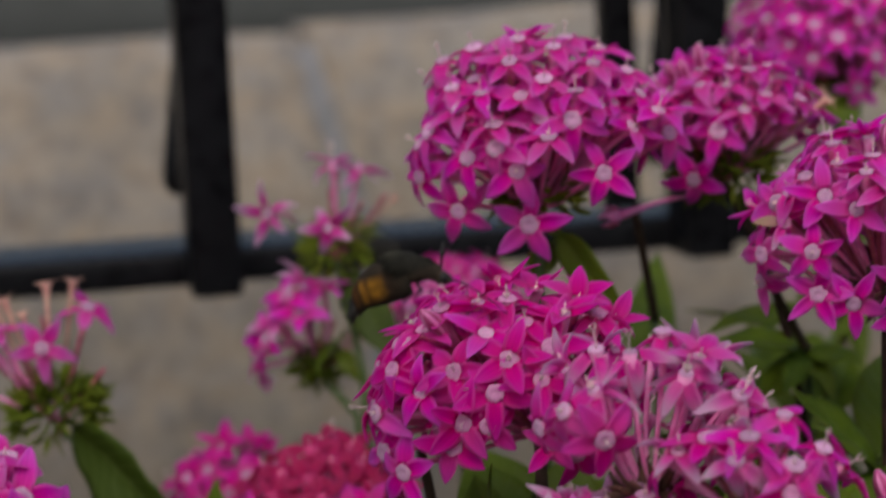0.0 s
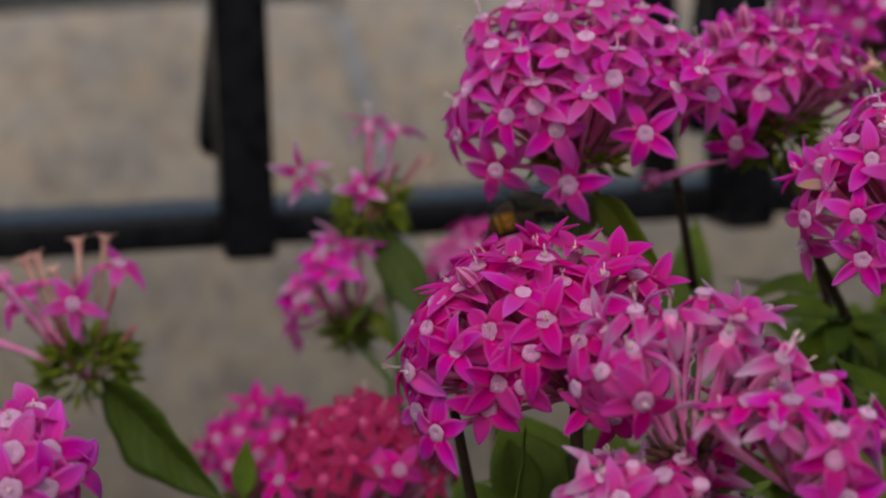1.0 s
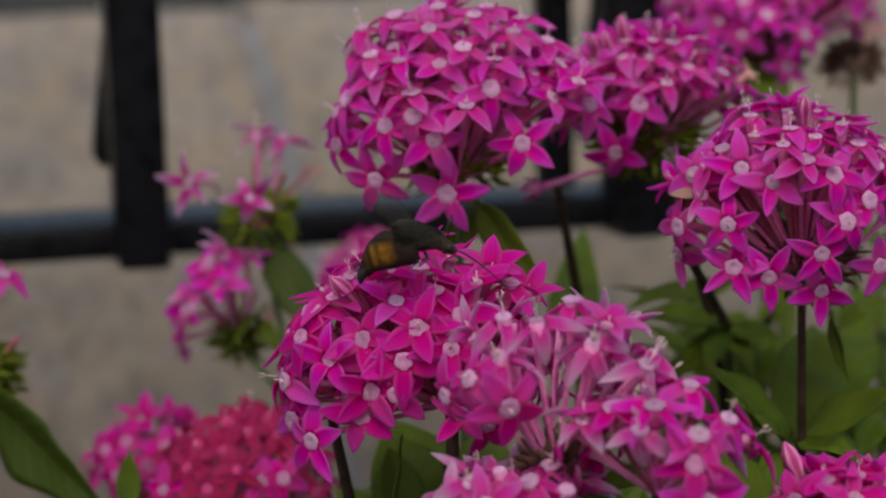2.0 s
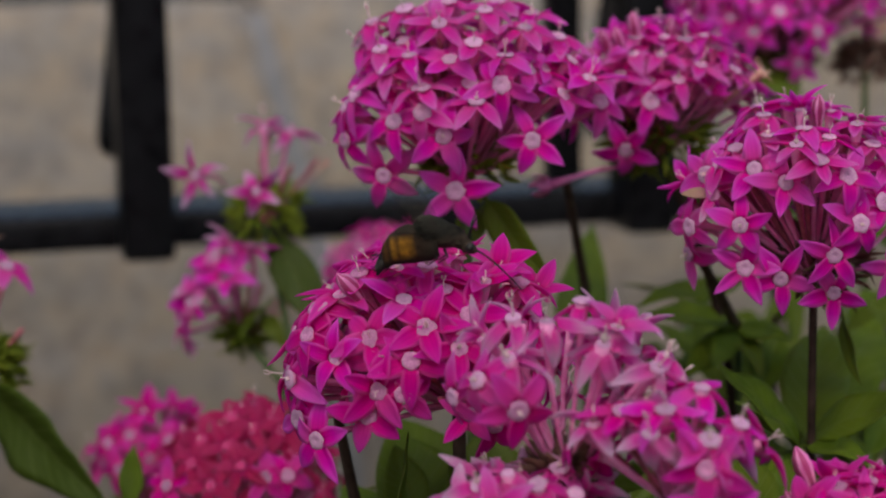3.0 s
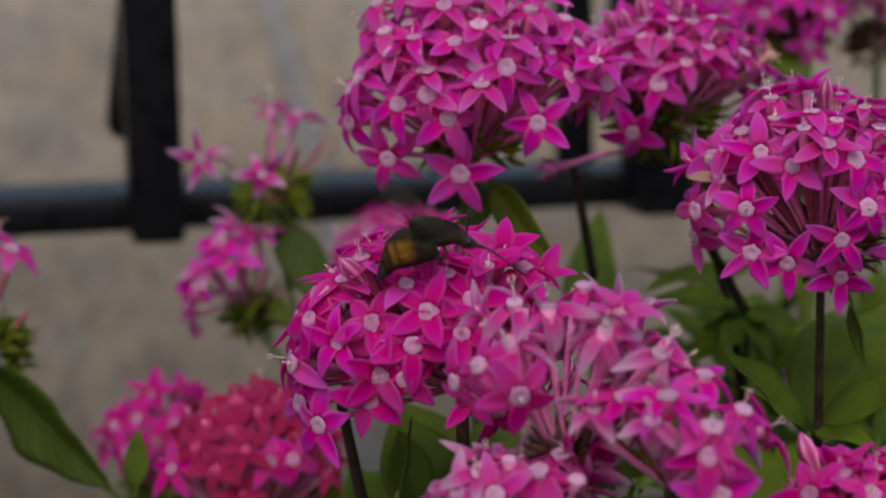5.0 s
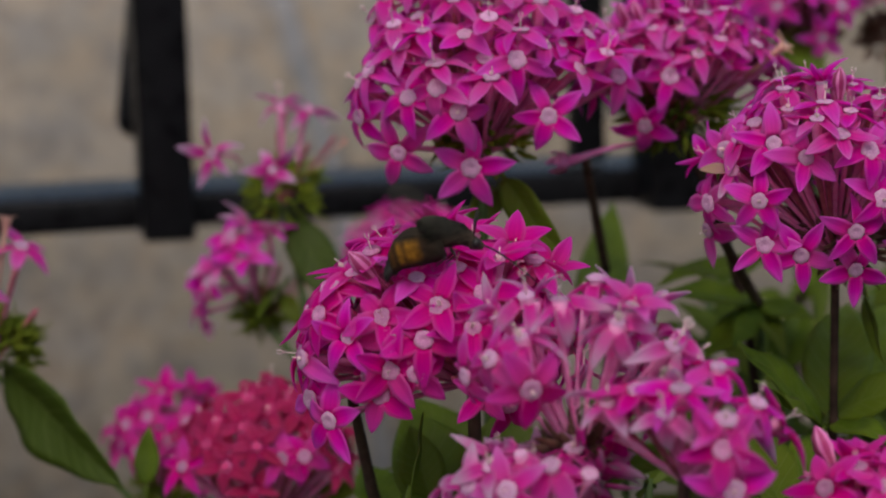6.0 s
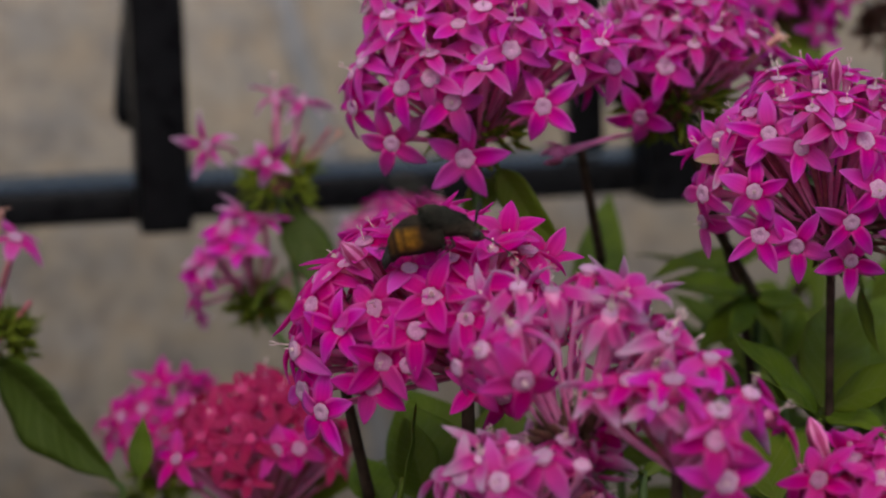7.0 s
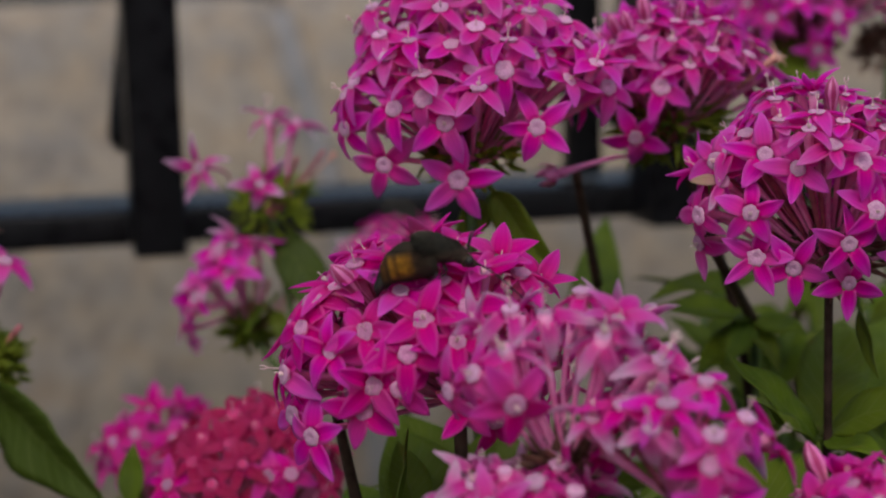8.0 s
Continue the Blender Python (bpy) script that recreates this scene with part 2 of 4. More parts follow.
def blade(bm, length, width, thick, shape, bend, fold, curl=0.0, n=8, half=2, m=None, start=0.0):
    """A closed leaf-like blade along +x: shape(s) gives its half width, bend its droop, fold the V along its middle."""
    m = m or Matrix()
    uv = bm.loops.layers.uv.verify()
    layers = []
    for side in (1, -1):
        rows = []
        for i in range(n + 1):
            s = i / n
            w = max(shape(s), 0.004) * width
            row = []
            for j in range(-half, half + 1):
                v = j / half
                y = w * v
                z = -bend * length * s * s + fold * abs(y) - curl * y * y / max(width, 1e-6) + side * thick / 2
                row.append((bm.verts.new(m @ Vector((start + length * s * (1 - 0.25 * abs(bend) * s), y, z))), s, v))
            rows.append(row)
        layers.append(rows)
        for a, b in zip(rows, rows[1:]):
            for j in range(2 * half):
                q = [a[j], b[j], b[j + 1], a[j + 1]]
                if side > 0:
                    q = q[::-1]
                f = bm.faces.new([x[0] for x in q])
                for loop, x in zip(f.loops, q):
                    loop[uv].uv = (x[1], x[2])
    top, low = layers
    for j in (0, 2 * half):
        for i in range(n):
            bm.faces.new((top[i][j][0], top[i + 1][j][0], low[i + 1][j][0], low[i][j][0]))
    for i in (0, n):
        for j in range(2 * half):
            bm.faces.new((top[i][j][0], top[i][j + 1][0], low[i][j + 1][0], low[i][j][0]))
    bmesh.ops.recalc_face_normals(bm, faces=bm.faces[:])
    return bm


def mesh_of(name, bm, material):
    me = bpy.data.meshes.new(name)
    bm.normal_update()
    bm.to_mesh(me)
    bm.free()
    me.materials.append(material)
    for f in me.polygons:
        f.use_smooth = True
    return me


def slab(bm, lo, hi, m=None, bevel=0.0, segments=2):
    """A box from lo to hi with softened edges."""
    made = bmesh.ops.create_cube(bm, size=1.0)["verts"]
    lo, hi = Vector(lo), Vector(hi)
    for v in made:
        v.co = Vector([lo[k] + (v.co[k] + 0.5) * (hi[k] - lo[k]) for k in range(3)])
    if bevel:
        edges = list({e for v in made for e in v.link_edges})
        made = bmesh.ops.bevel(bm, geom=edges, offset=bevel, segments=segments, affect="EDGES", profile=0.5)["verts"]
    if m:
        bmesh.ops.transform(bm, matrix=m, verts=[v for v in made if v.is_valid])
    return bm


# ---- ground, road and the far side ----
bm = bmesh.new()
bmesh.ops.create_grid(bm, x_segments=140, y_segments=140, size=1.0)
for v in bm.verts:
    far = max(abs(v.co.x), abs(v.co.y))
    v.co *= 1.2 + 260 * max(0.0, far - 0.86) ** 2 * 60
    v.co.z = 0.012 * noise.noise(v.co * 9) + 0.006 * noise.noise(v.co * 31) if far < 0.86 else -0.02
tagged(part("ground", bm, SOIL), "dark crumbly garden soil under the plants", "soil", kind="structure")
bm = bmesh.new()
slab(bm, (-60, 2.6, -0.08), (60, 13.6, 0.0))
tagged(part("road", bm, ASPHALT), "grey asphalt road beyond the stone wall", "road", kind="structure")
bm = bmesh.new()
slab(bm, (-60, 14.0, -0.1), (60, 14.4, 1.25))
tagged(part("wall_far", bm, PLASTER_WALL), "dull grey wall across the road", "wall", kind="structure")


# ---- the low wall of big stone blocks ----
wall = thing("wall_stone", (-0.10, 1.52, 0), "low wall of large pale rough stone blocks", "wall", kind="structure")
wall.rotation_euler = (0, 0, radians(13))


SLANT = 0.15  # the joints lean


def wall_bulge(z):
    """How far the wall's face lies back at height z: it swells at mid height and leans back to its top."""
    return 0.36 * (z / 0.6 - 0.60) ** 2 + 0.045 * (z / 0.6)



def stone_block(x0, x1, z0, z1, seed):
    bm = bmesh.new()
    nx, nz, r = 46, 34, 0.028
    rng = random.Random(seed)
    off = Vector((rng.random() * 50, rng.random() * 50, rng.random() * 50))
    grid = []
    for i in range(nx + 1):
        col = []
        for k in range(nz + 1):
            x, z = x0 + (x1 - x0) * i / nx, z0 + (z1 - z0) * k / nz
            dx, dz = min(x - x0, x1 - x), min(z - z0, z1 - z)
            e = 0.0
            for d, rr in ((dx, 0.012), (dz, r)):
                if d < rr:
                    e += rr - math.sqrt(max(rr * rr - (rr - d) ** 2, 0))
            q = Vector((x * 5, 0, z * 5)) + off
            y = min(e, 0.05) + wall_bulge(z) + 0.010 * noise.noise(q) + 0.004 * noise.noise(q * 4) + 0.0015 * noise.noise(q * 13)
            lift = 0.012 * noise.noise(Vector((x * 4, 3, 0)) + off) if k > nz - 4 else 0.0
            col.append(bm.verts.new((x + (0.6 - z) * SLANT, y, z + lift)))
        grid.append(col)
    for i in range(nx):
        for k in range(nz):
            bm.faces.new((grid[i][k], grid[i + 1][k], grid[i + 1][k + 1], grid[i][k + 1]))
    rim = [grid[i][0] for i in range(nx + 1)] + [grid[nx][k] for k in range(1, nz + 1)] + [grid[i][nz] for i in range(nx - 1, -1, -1)] + [grid[0][k] for k in range(nz - 1, 0, -1)]
    back = [bm.verts.new((v.co.x, 0.26, v.co.z)) for v in rim]
    for i in range(len(rim)):
        j = (i + 1) % len(rim)
        bm.faces.new((rim[i], back[i], back[j], rim[j]))
    bm.faces.new(back)
    bmesh.ops.recalc_face_normals(bm, faces=bm.faces[:])
    return bm


STONES = [(-1.75, -0.90, 0.0, 0.605, 1), (-0.88, -0.002, 0.0, 0.608, 2), (0.006, 0.92, 0.0, 0.622, 3), (0.94, 1.85, 0.0, 0.61, 4)]
for x0, x1, z0, z1, seed in STONES:
    part("stone_block", stone_block(x0, x1, z0, z1, seed), STONE, wall)
for x in (-0.89, 0.002, 0.93):
    bm = bmesh.new()
    rows = []
    for k in range(31):
        z = 0.598 * k / 30
        y = wall_bulge(z) + 0.010 + 0.004 * noise.noise(Vector((x, 0, z * 14)))
        rows.append([bm.verts.new((x + w + (0.6 - z) * SLANT, yy, z)) for w, yy in ((-0.014, y), (0.014, y), (0.014, 0.25), (-0.014, 0.25))])
    for a, b in zip(rows, rows[1:]):
        for q in range(4):
            bm.faces.new((a[q], a[(q + 1) % 4], b[(q + 1) % 4], b[q]))
    bm.faces.new(rows[0][::-1])
    bm.faces.new(rows[-1])
    bmesh.ops.recalc_face_normals(bm, faces=bm.faces[:])
    part("mortar", bm, MORTAR, wall, "blue-grey mortar between the blocks")

# ---- the black iron fence ----
fence = thing("iron_fence", (-0.101, 0.757, 0), "black painted iron fence with square bars and scrolled drops", "fence")
fence.rotation_euler = (0, 0, radians(13.5))
bm = bmesh.new()
slab(bm, (-1.1, 0.004, 0.509), (1.1, 0.074, 0.524), bevel=0.002)
part("rail", bm, PAINT, fence, "flat lower rail, its top shining with sky")
bm = bmesh.new()
slab(bm, (-1.1, 0.004, 1.05), (1.1, 0.050, 1.068), bevel=0.002)
part("rail", bm, PAINT, fence)
SPACING = 0.222
for k in range(-3, 5):
    x = k * SPACING
    bm = bmesh.new()
    slab(bm, (x - 0.0140, -0.020, 0.5065), (x + 0.0080, 0.012, 1.05), bevel=0.0028, segments=3)
    part("bar", bm, PAINT, fence)
    # a forged drop that hangs behind the bar and swells to a rounded foot
    bm = bmesh.new()
    pts, rad = [], []
    for i in range(25):
        s = (i / 24) ** 1.7
        pts.append((x - 0.0125 + 0.006 * math.sin(s * math.pi * 0.5), 0.024, 0.546 + 0.12 * s))
        rad.append(0.0084 * (max(0.05, math.sqrt(max(0, 1 - (1 - s / 0.08) ** 2))) if s < 0.08 else max(0.40, 1 - 1.0 * (s - 0.08))))
    tube(bm, pts, rad, 14)
    part("drop", bm, PAINT, fence)
bm = bmesh.new()
slab(bm, (SPACING - 0.036, 0.026, 0.526), (SPACING - 0.020, 0.040, 1.05), bevel=0.002)
part("upright", bm, PAINT, fence)
for x in (-1.1, 1.1):
    bm = bmesh.new()
    slab(bm, (x - 0.02, -0.005, 0.0), (x + 0.02, 0.055, 1.12), bevel=0.002)
    part("post", bm, PAINT, fence)


# ---- the flowers ----
FR = 0.0118  # a floret's reach from its middle to a petal's tip


def petal_shape(s):
    """A lance: widest past a third, with bowed sides and a sharp tip."""
    if s < 0.36:
        return 0.82 + 0.18 * math.sin(math.pi / 2 * s / 0.36)
    u = min(1.0, (s - 0.36) / 0.64)
    return (1 - u) ** 0.88 * (1 + 0.42 * u)


def petal_mesh(name, material, bend, fold, length=1.0, half_width=0.228):
    bm = bmesh.new()
    blade(bm, FR * 0.82 * length, FR * half_width, 0.00018, petal_shape, bend, fold, n=8, half=2, start=FR * 0.18)
    return mesh_of(name, bm, material)


PETALS = {}
for key, material in (("fresh", PETAL), ("pink", PETAL_PINK), ("fading", PETAL_PALE), ("lilac", PETAL_LILAC), ("coral", PETAL_RED), ("cream", PETAL_CREAM)):
    wide = {"fresh": 0.228, "pink": 0.228, "fading": 0.195, "lilac": 0.21, "coral": 0.20, "cream": 0.2}[key]
    PETALS[key] = [petal_mesh("petal", material, b, f, ln, wide) for b, f, ln in ((0.12, 0.28, 1.0), (0.22, 0.20, 0.97), (0.34, 0.34, 1.04), (-0.05, 0.36, 1.0))]
# curled, folded and raised ones
PETALS["fading"] += [petal_mesh("petal", PETAL_PALE, b, f, ln, 0.18) for b, f, ln in ((0.45, 0.5, 1.0), (0.3, 0.7, 1.08), (-0.25, 0.55, 0.95))]
for key, material in (("fresh", PETAL), ("pink", PETAL_PINK), ("lilac", PETAL_LILAC)):
    PETALS[key] += [petal_mesh("petal", material, b, f, ln, w) for b, f, ln, w in ((0.42, 0.35, 0.95, 0.22), (-0.14, 0.3, 0.95, 0.22), (-0.3, 0.5, 1.0, 0.2), (0.3, 0.5, 1.05, 0.2))]
PETALS["cream"] += [petal_mesh("petal", PETAL_CREAM, b, f, 0.9, 0.2) for b, f in ((0.6, 0.5), (-0.3, 0.6))]


def throat_mesh(name, material):
    """A five-cornered downy cup, sunk in the middle."""
    bm = bmesh.new()
    rings = []
    for r, z in ((0.02, -0.0003), (0.05, -0.0001), (0.12, 0.0001), (0.20, 0.0002), (0.25, -0.0004)):
        rings.append([bm.verts.new((FR * r * (1 + 0.05 * math.cos(5 * a)) * math.cos(a), FR * r * (1 + 0.05 * math.cos(5 * a)) * math.sin(a), z)) for a in (2 * math.pi * k / 20 for k in range(20))])
    for a, b in zip(rings, rings[1:]):
        for k in range(20):
            bm.faces.new((a[k], b[k], b[(k + 1) % 20], a[(k + 1) % 20]))
    bm.faces.new(rings[0])
    bmesh.ops.recalc_face_normals(bm, faces=bm.faces[:])
    return mesh_of(name, bm, material)


THROATS = {"fresh": throat_mesh("throat", THROAT), "pink": throat_mesh("throat", THROAT_LIGHT), "fading": throat_mesh("throat", THROAT_LIGHT), "lilac": throat_mesh("throat", THROAT_LIGHT), "coral": throat_mesh("throat", THROAT_RED), "cream": throat_mesh("throat", THROAT)}


def style_mesh(forked):
    bm = bmesh.new()
    tube(bm, [(0, 0, -0.001), (0.0002, 0, 0.0025), (0.0001, 0.0003, 0.0045)], [0.00028, 0.00022, 0.0002], 6)
    if forked:
        for s in (1, -1):
            tube(bm, [(0.0001, 0.0003, 0.0044), (0.0001 + s * 0.0008, 0.0003, 0.0058), (0.0001 + s * 0.0006, 0.0004, 0.0068)], [0.0002, 0.00024, 0.00012], 5)
    else:
        for k in range(4):
            a = k * 1.57 + 0.3
            tube(bm, [(0, 0, 0.0), (0.0007 * math.cos(a), 0.0007 * math.sin(a), 0.0022)], [0.00014, 0.00026], 5)
    return mesh_of("style", bm, STYLE)


STYLES = [style_mesh(True), style_mesh(False)]
TUBES = {}


def tube_mesh(length, sag):
    key = (round(length / 0.004), sag)
    if key not in TUBES:
        ln = key[0] * 0.004
        bm = bmesh.new()
        pts = [(sag * 0.003 * math.sin(math.pi * s), 0, -ln * s) for s in (0, 0.08, 0.2, 0.45, 0.75, 1.0)]
        tube(bm, pts, [0.0019, 0.0013, 0.0009, 0.0007, 0.0006, 0.0005], 8)
        TUBES[key] = mesh_of("floret", bm, TUBE)
    return TUBES[key]


def curved_tube_mesh(hub):
    """The tube of a floret that nods: it leaves the throat straight and bends to the hub."""
    bm = bmesh.new()
    ln = hub.length
    pts = bezier(Vector((0, 0, 0)), Vector((0, 0, -0.38 * ln)), hub * 0.6, hub, 8)
    tube(bm, pts, [0.0019, 0.0012, 0.00088, 0.00078, 0.00072, 0.00066, 0.0006, 0.00055, 0.0005], 8)
    return mesh_of("floret", bm, TUBE)


def pedicel_mesh(length):
    """A bare stalk with the small ovary that a fallen floret left."""
    key = ("bare", round(length / 0.004))
    if key not in TUBES:
        ln = key[1] * 0.004
        bm = bmesh.new()
        tube(bm, [(0.0003 * math.sin(7 * s), 0.0004 * math.sin(4 * s), -ln * s) for s in (0, 0.05, 0.12, 0.3, 0.7, 1.0)], [0.0004, 0.0008, 0.0008, 0.0006, 0.0005, 0.0006], 7)
        TUBES[key] = mesh_of("pedicel", bm, PEDICEL)
    return TUBES[key]


def bud_mesh(name, material, length, width):
    bm = bmesh.new()
    tube(bm, [(0, 0, -0.022), (0, 0, -length * 0.3), (0, 0, 0), (0, 0, length * 0.35), (0, 0, length * 0.7), (0, 0, length)],
         [width * 0.22, width * 0.3, width * 0.45, width * 0.62, width * 0.5, width * 0.08], 10)
    for v in bm.verts:
        a = math.atan2(v.co.y, v.co.x)
        v.co.x *= 1 + 0.12 * math.cos(5 * a)
        v.co.y *= 1 + 0.12 * math.cos(5 * a)
    return mesh_of(name, bm, material)


def funnel_mesh():
    """A withered floret: a slim tube that widens to ragged, shrunken lobes."""
    bm = bmesh.new()
    tube(bm, [(0, 0, -0.022), (0, 0, -0.006), (0.0002, 0, 0), (0.0004, 0, 0.004), (0.0003, 0, 0.0062)], [0.0006, 0.0007, 0.0009, 0.0014, 0.0019], 8)
    for k in range(5):
        d = Matrix.Rotation(k * 1.257 + 0.3 * (k % 2), 4, "Z") @ Vector((0.55 + 0.5 * (k % 3) / 2, 0, 0.8 - 0.3 * (k % 2)))
        m = Matrix.Translation((0.0003 + d.x * 0.0014, d.y * 0.0014, 0.0056)) @ d.to_track_quat("X", "Z").to_matrix().to_4x4()
        blade(bm, 0.0036 + 0.0022 * (k % 2), 0.0006, 0.00025, lambda t: 0.8 + 0.2 * math.sin(math.pi * t) - 0.7 * t, 0.5, 0.5, n=4, half=1, m=m)
    return mesh_of("withered_bud", bm, WITHERED)


BUDS = {"bud": bud_mesh("bud", BUD, 0.0085, 0.0040), "withered": funnel_mesh(), "small": bud_mesh("bud", CALYX, 0.004, 0.003)}


def facing(n, roll):
    """A turn whose z is n and whose x lies level, turned by roll degrees about n."""
    n = n.normalized()
    x = Vector((1, 0, 0)) - n * n.x
    if x.length < 0.2:
        x = Vector((0, 1, 0)) - n * n.y
    x.normalize()
    return Matrix((x, n.cross(x), n)).transposed().to_4x4() @ Matrix.Rotation(radians(roll), 4, "Z")


def floret(parent, at, n, roll, kind, rng, reach, size=1.0, droop=None, set_lean=None, hub=None):
    """One starry floret: its tube is the part, with petals, throat and style on it."""
    m = Matrix.Translation(at) @ facing(n, roll % 72) @ Matrix.Scale(size, 4)
    bent = rng.choice((-1, 0, 1))
    ob = piece("floret", tube_mesh(reach / size, bent) if hub is None else curved_tube_mesh(m.inverted() @ hub), parent, m)
    lean = rng.uniform(-10, 16) if droop is None else droop + rng.uniform(-10, 10)
    if set_lean is not None:
        lean = set_lean
    elif roll < 200 and rng.random() < (0.25 if kind == "fading" else 0.13):
        lean = rng.uniform(-48, -20)  # not fully open
    plain_ones = 200 <= roll or set_lean is not None and set_lean < 16
    for k in range(5):
        look_of = "fading" if kind == "cream" and k % 5 in (0, 3, 4) else kind
        pick = rng.choice(PETALS[look_of][:5] if plain_ones and rng.random() < 0.72 else PETALS[look_of])
        worn = look_of == "fading"
        if worn and rng.random() < 0.1:
            continue  # a petal has dropped
        tilt = lean + (rng.uniform(-26, 30) if worn else rng.uniform(-9, 9))
        turn, long = (rng.uniform(-50, 50), rng.uniform(0.8, 1.25)) if worn else (rng.uniform(-20, 20), rng.uniform(0.88, 1.08))
        piece("petal", pick, ob, Matrix.Rotation(radians(72 * k + rng.uniform(-5, 5)), 4, "Z") @ Matrix.Rotation(radians(tilt), 4, "Y") @ Matrix.Rotation(radians(turn), 4, "X") @ Matrix.Diagonal((long, rng.uniform(0.84, 1.06), 1, 1)))
    piece("throat", THROATS[kind], ob, Matrix.Translation((0, 0, 0.0007)) @ Matrix.Scale(rng.uniform(0.55, 0.75) if kind in ("fading", "coral") else rng.uniform(0.72, 0.95), 4))
    if rng.random() < (0.8 if n.z > 0.62 else 0.35):
        piece("style", STYLES[rng.random() < 0.45], ob, Matrix.Rotation(radians(rng.uniform(0, 360)), 4, "Z") @ Matrix.Rotation(radians(rng.uniform(0, 16)), 4, "X") @ Matrix.Scale(rng.uniform(0.9, 1.3) if kind == "fading" else rng.uniform(0.6, 0.95), 4))
    return ob


def on_dome(lon, lat):
    lon, lat = radians(lon), radians(lat)
    return Vector((math.sin(lon) * math.cos(lat), -math.cos(lon) * math.cos(lat), math.sin(lat)))


def leaf_shape(s):
    return math.sin(math.pi * min(1, s) ** 0.78) ** 0.95 * (1 - 0.2 * s)


def leaf(parent, base, tip, width, tilt, seed, droops=None, material=None):
    """A leaf from base to tip; tilt turns it about its midrib from lying flat towards its edge."""
    rng = random.Random(seed)
    base, tip = Vector(base), Vector(tip)
    x = tip - base
    length = x.length
    x.normalize()
    up = Vector((0, -0.55, 0.83))
    z = (up - x * up.dot(x)).normalized()
    m = Matrix.Translation(base) @ Matrix((x, z.cross(x), z)).transposed().to_4x4() @ Matrix.Rotation(radians(tilt), 4, "X") @ pose(0, 0, 0, 0, -4, 0)
    bm = bmesh.new()
    blade(bm, length, width / 2, 0.0004, leaf_shape, rng.uniform(0.10, 0.55) if droops is None else droops, rng.uniform(0.2, 0.45), 0.1, n=14, half=4)
    for v in bm.verts:
        v.co.z += 0.0024 * noise.noise(v.co * 90 + Vector((seed, 0, 0))) * min(1, v.co.x / 0.01)
    tube(bm, [(-0.004, 0, 0), (length * 0.05, 0, -0.0004)], [0.0008, 0.0006], 6)
    ob = part("leaf", bm, material or LEAF, parent)
    ob.matrix_basis = m
    return ob


def calyx(parent, at, size, seed, material, squash=0.7):
    """The crowded green sepals and ovaries that the florets grow from."""
    rng = random.Random(seed)
    count = int(150 if size < 0.014 else 280)
    bm = bmesh.new()
    for i in range(count):
        d = Vector((rng.gauss(0, 1), rng.gauss(0, 1), rng.gauss(0.35, 0.8))).normalized()
        m = Matrix.Translation(Vector((d.x, d.y, d.z * squash)) * size * rng.uniform(0.45, 0.85)) @ d.to_track_quat("X", "Z").to_matrix().to_4x4() @ Matrix.Rotation(rng.uniform(0, 6), 4, "X")
        blade(bm, rng.uniform(0.0040, 0.0090), 0.0010, 0.0003, leaf_shape, rng.uniform(-0.4, 0.6), 0.3, n=4, half=1, m=m)
    for i in range(count // 12):
        d = Vector((rng.gauss(0, 1), rng.gauss(0, 1), rng.gauss(0.2, 0.8))).normalized()
        c = Vector((d.x, d.y, d.z * squash)) * size * rng.uniform(0.3, 0.75)
        bmesh.ops.create_icosphere(bm, subdivisions=1, radius=rng.uniform(0.0009, 0.0015), matrix=Matrix.Translation(c))
    ob = part("calyx", bm, material, parent)
    ob.location = at
    return ob


def stem(parent, top, foot, radius, material, lean=0.0, joint=None):
    """A stem from its foot in the soil to the flower head; both in the thing's space. lean moves its upper part to the side; joint is a knee on the way."""
    top, foot = Vector(top), Vector(foot)
    bm = bmesh.new()
    if joint:
        pts = bezier(foot, foot + Vector((0, 0, 0.2)), joint - Vector((0, 0, 0.05)), joint, 16) + bezier(joint, joint + (top - joint) * 0.3, joint + (top - joint) * 0.7, top, 10)[1:]
    else:
        pts = bezier(foot, foot + Vector((0, 0, 0.2)), top + Vector((lean, 0.004, -0.12)), top, 26)
    tube(bm, pts, [radius * (1.3 - 0.4 * i / 26) for i in range(27)], 10)
    for k, i in enumerate((9, 15, 20)):
        # a swollen node where leaves were
        bmesh.ops.create_icosphere(bm, subdivisions=1, radius=radius * 1.5, matrix=Matrix.Translation(pts[i]))
    return part("stem", bm, material, parent)


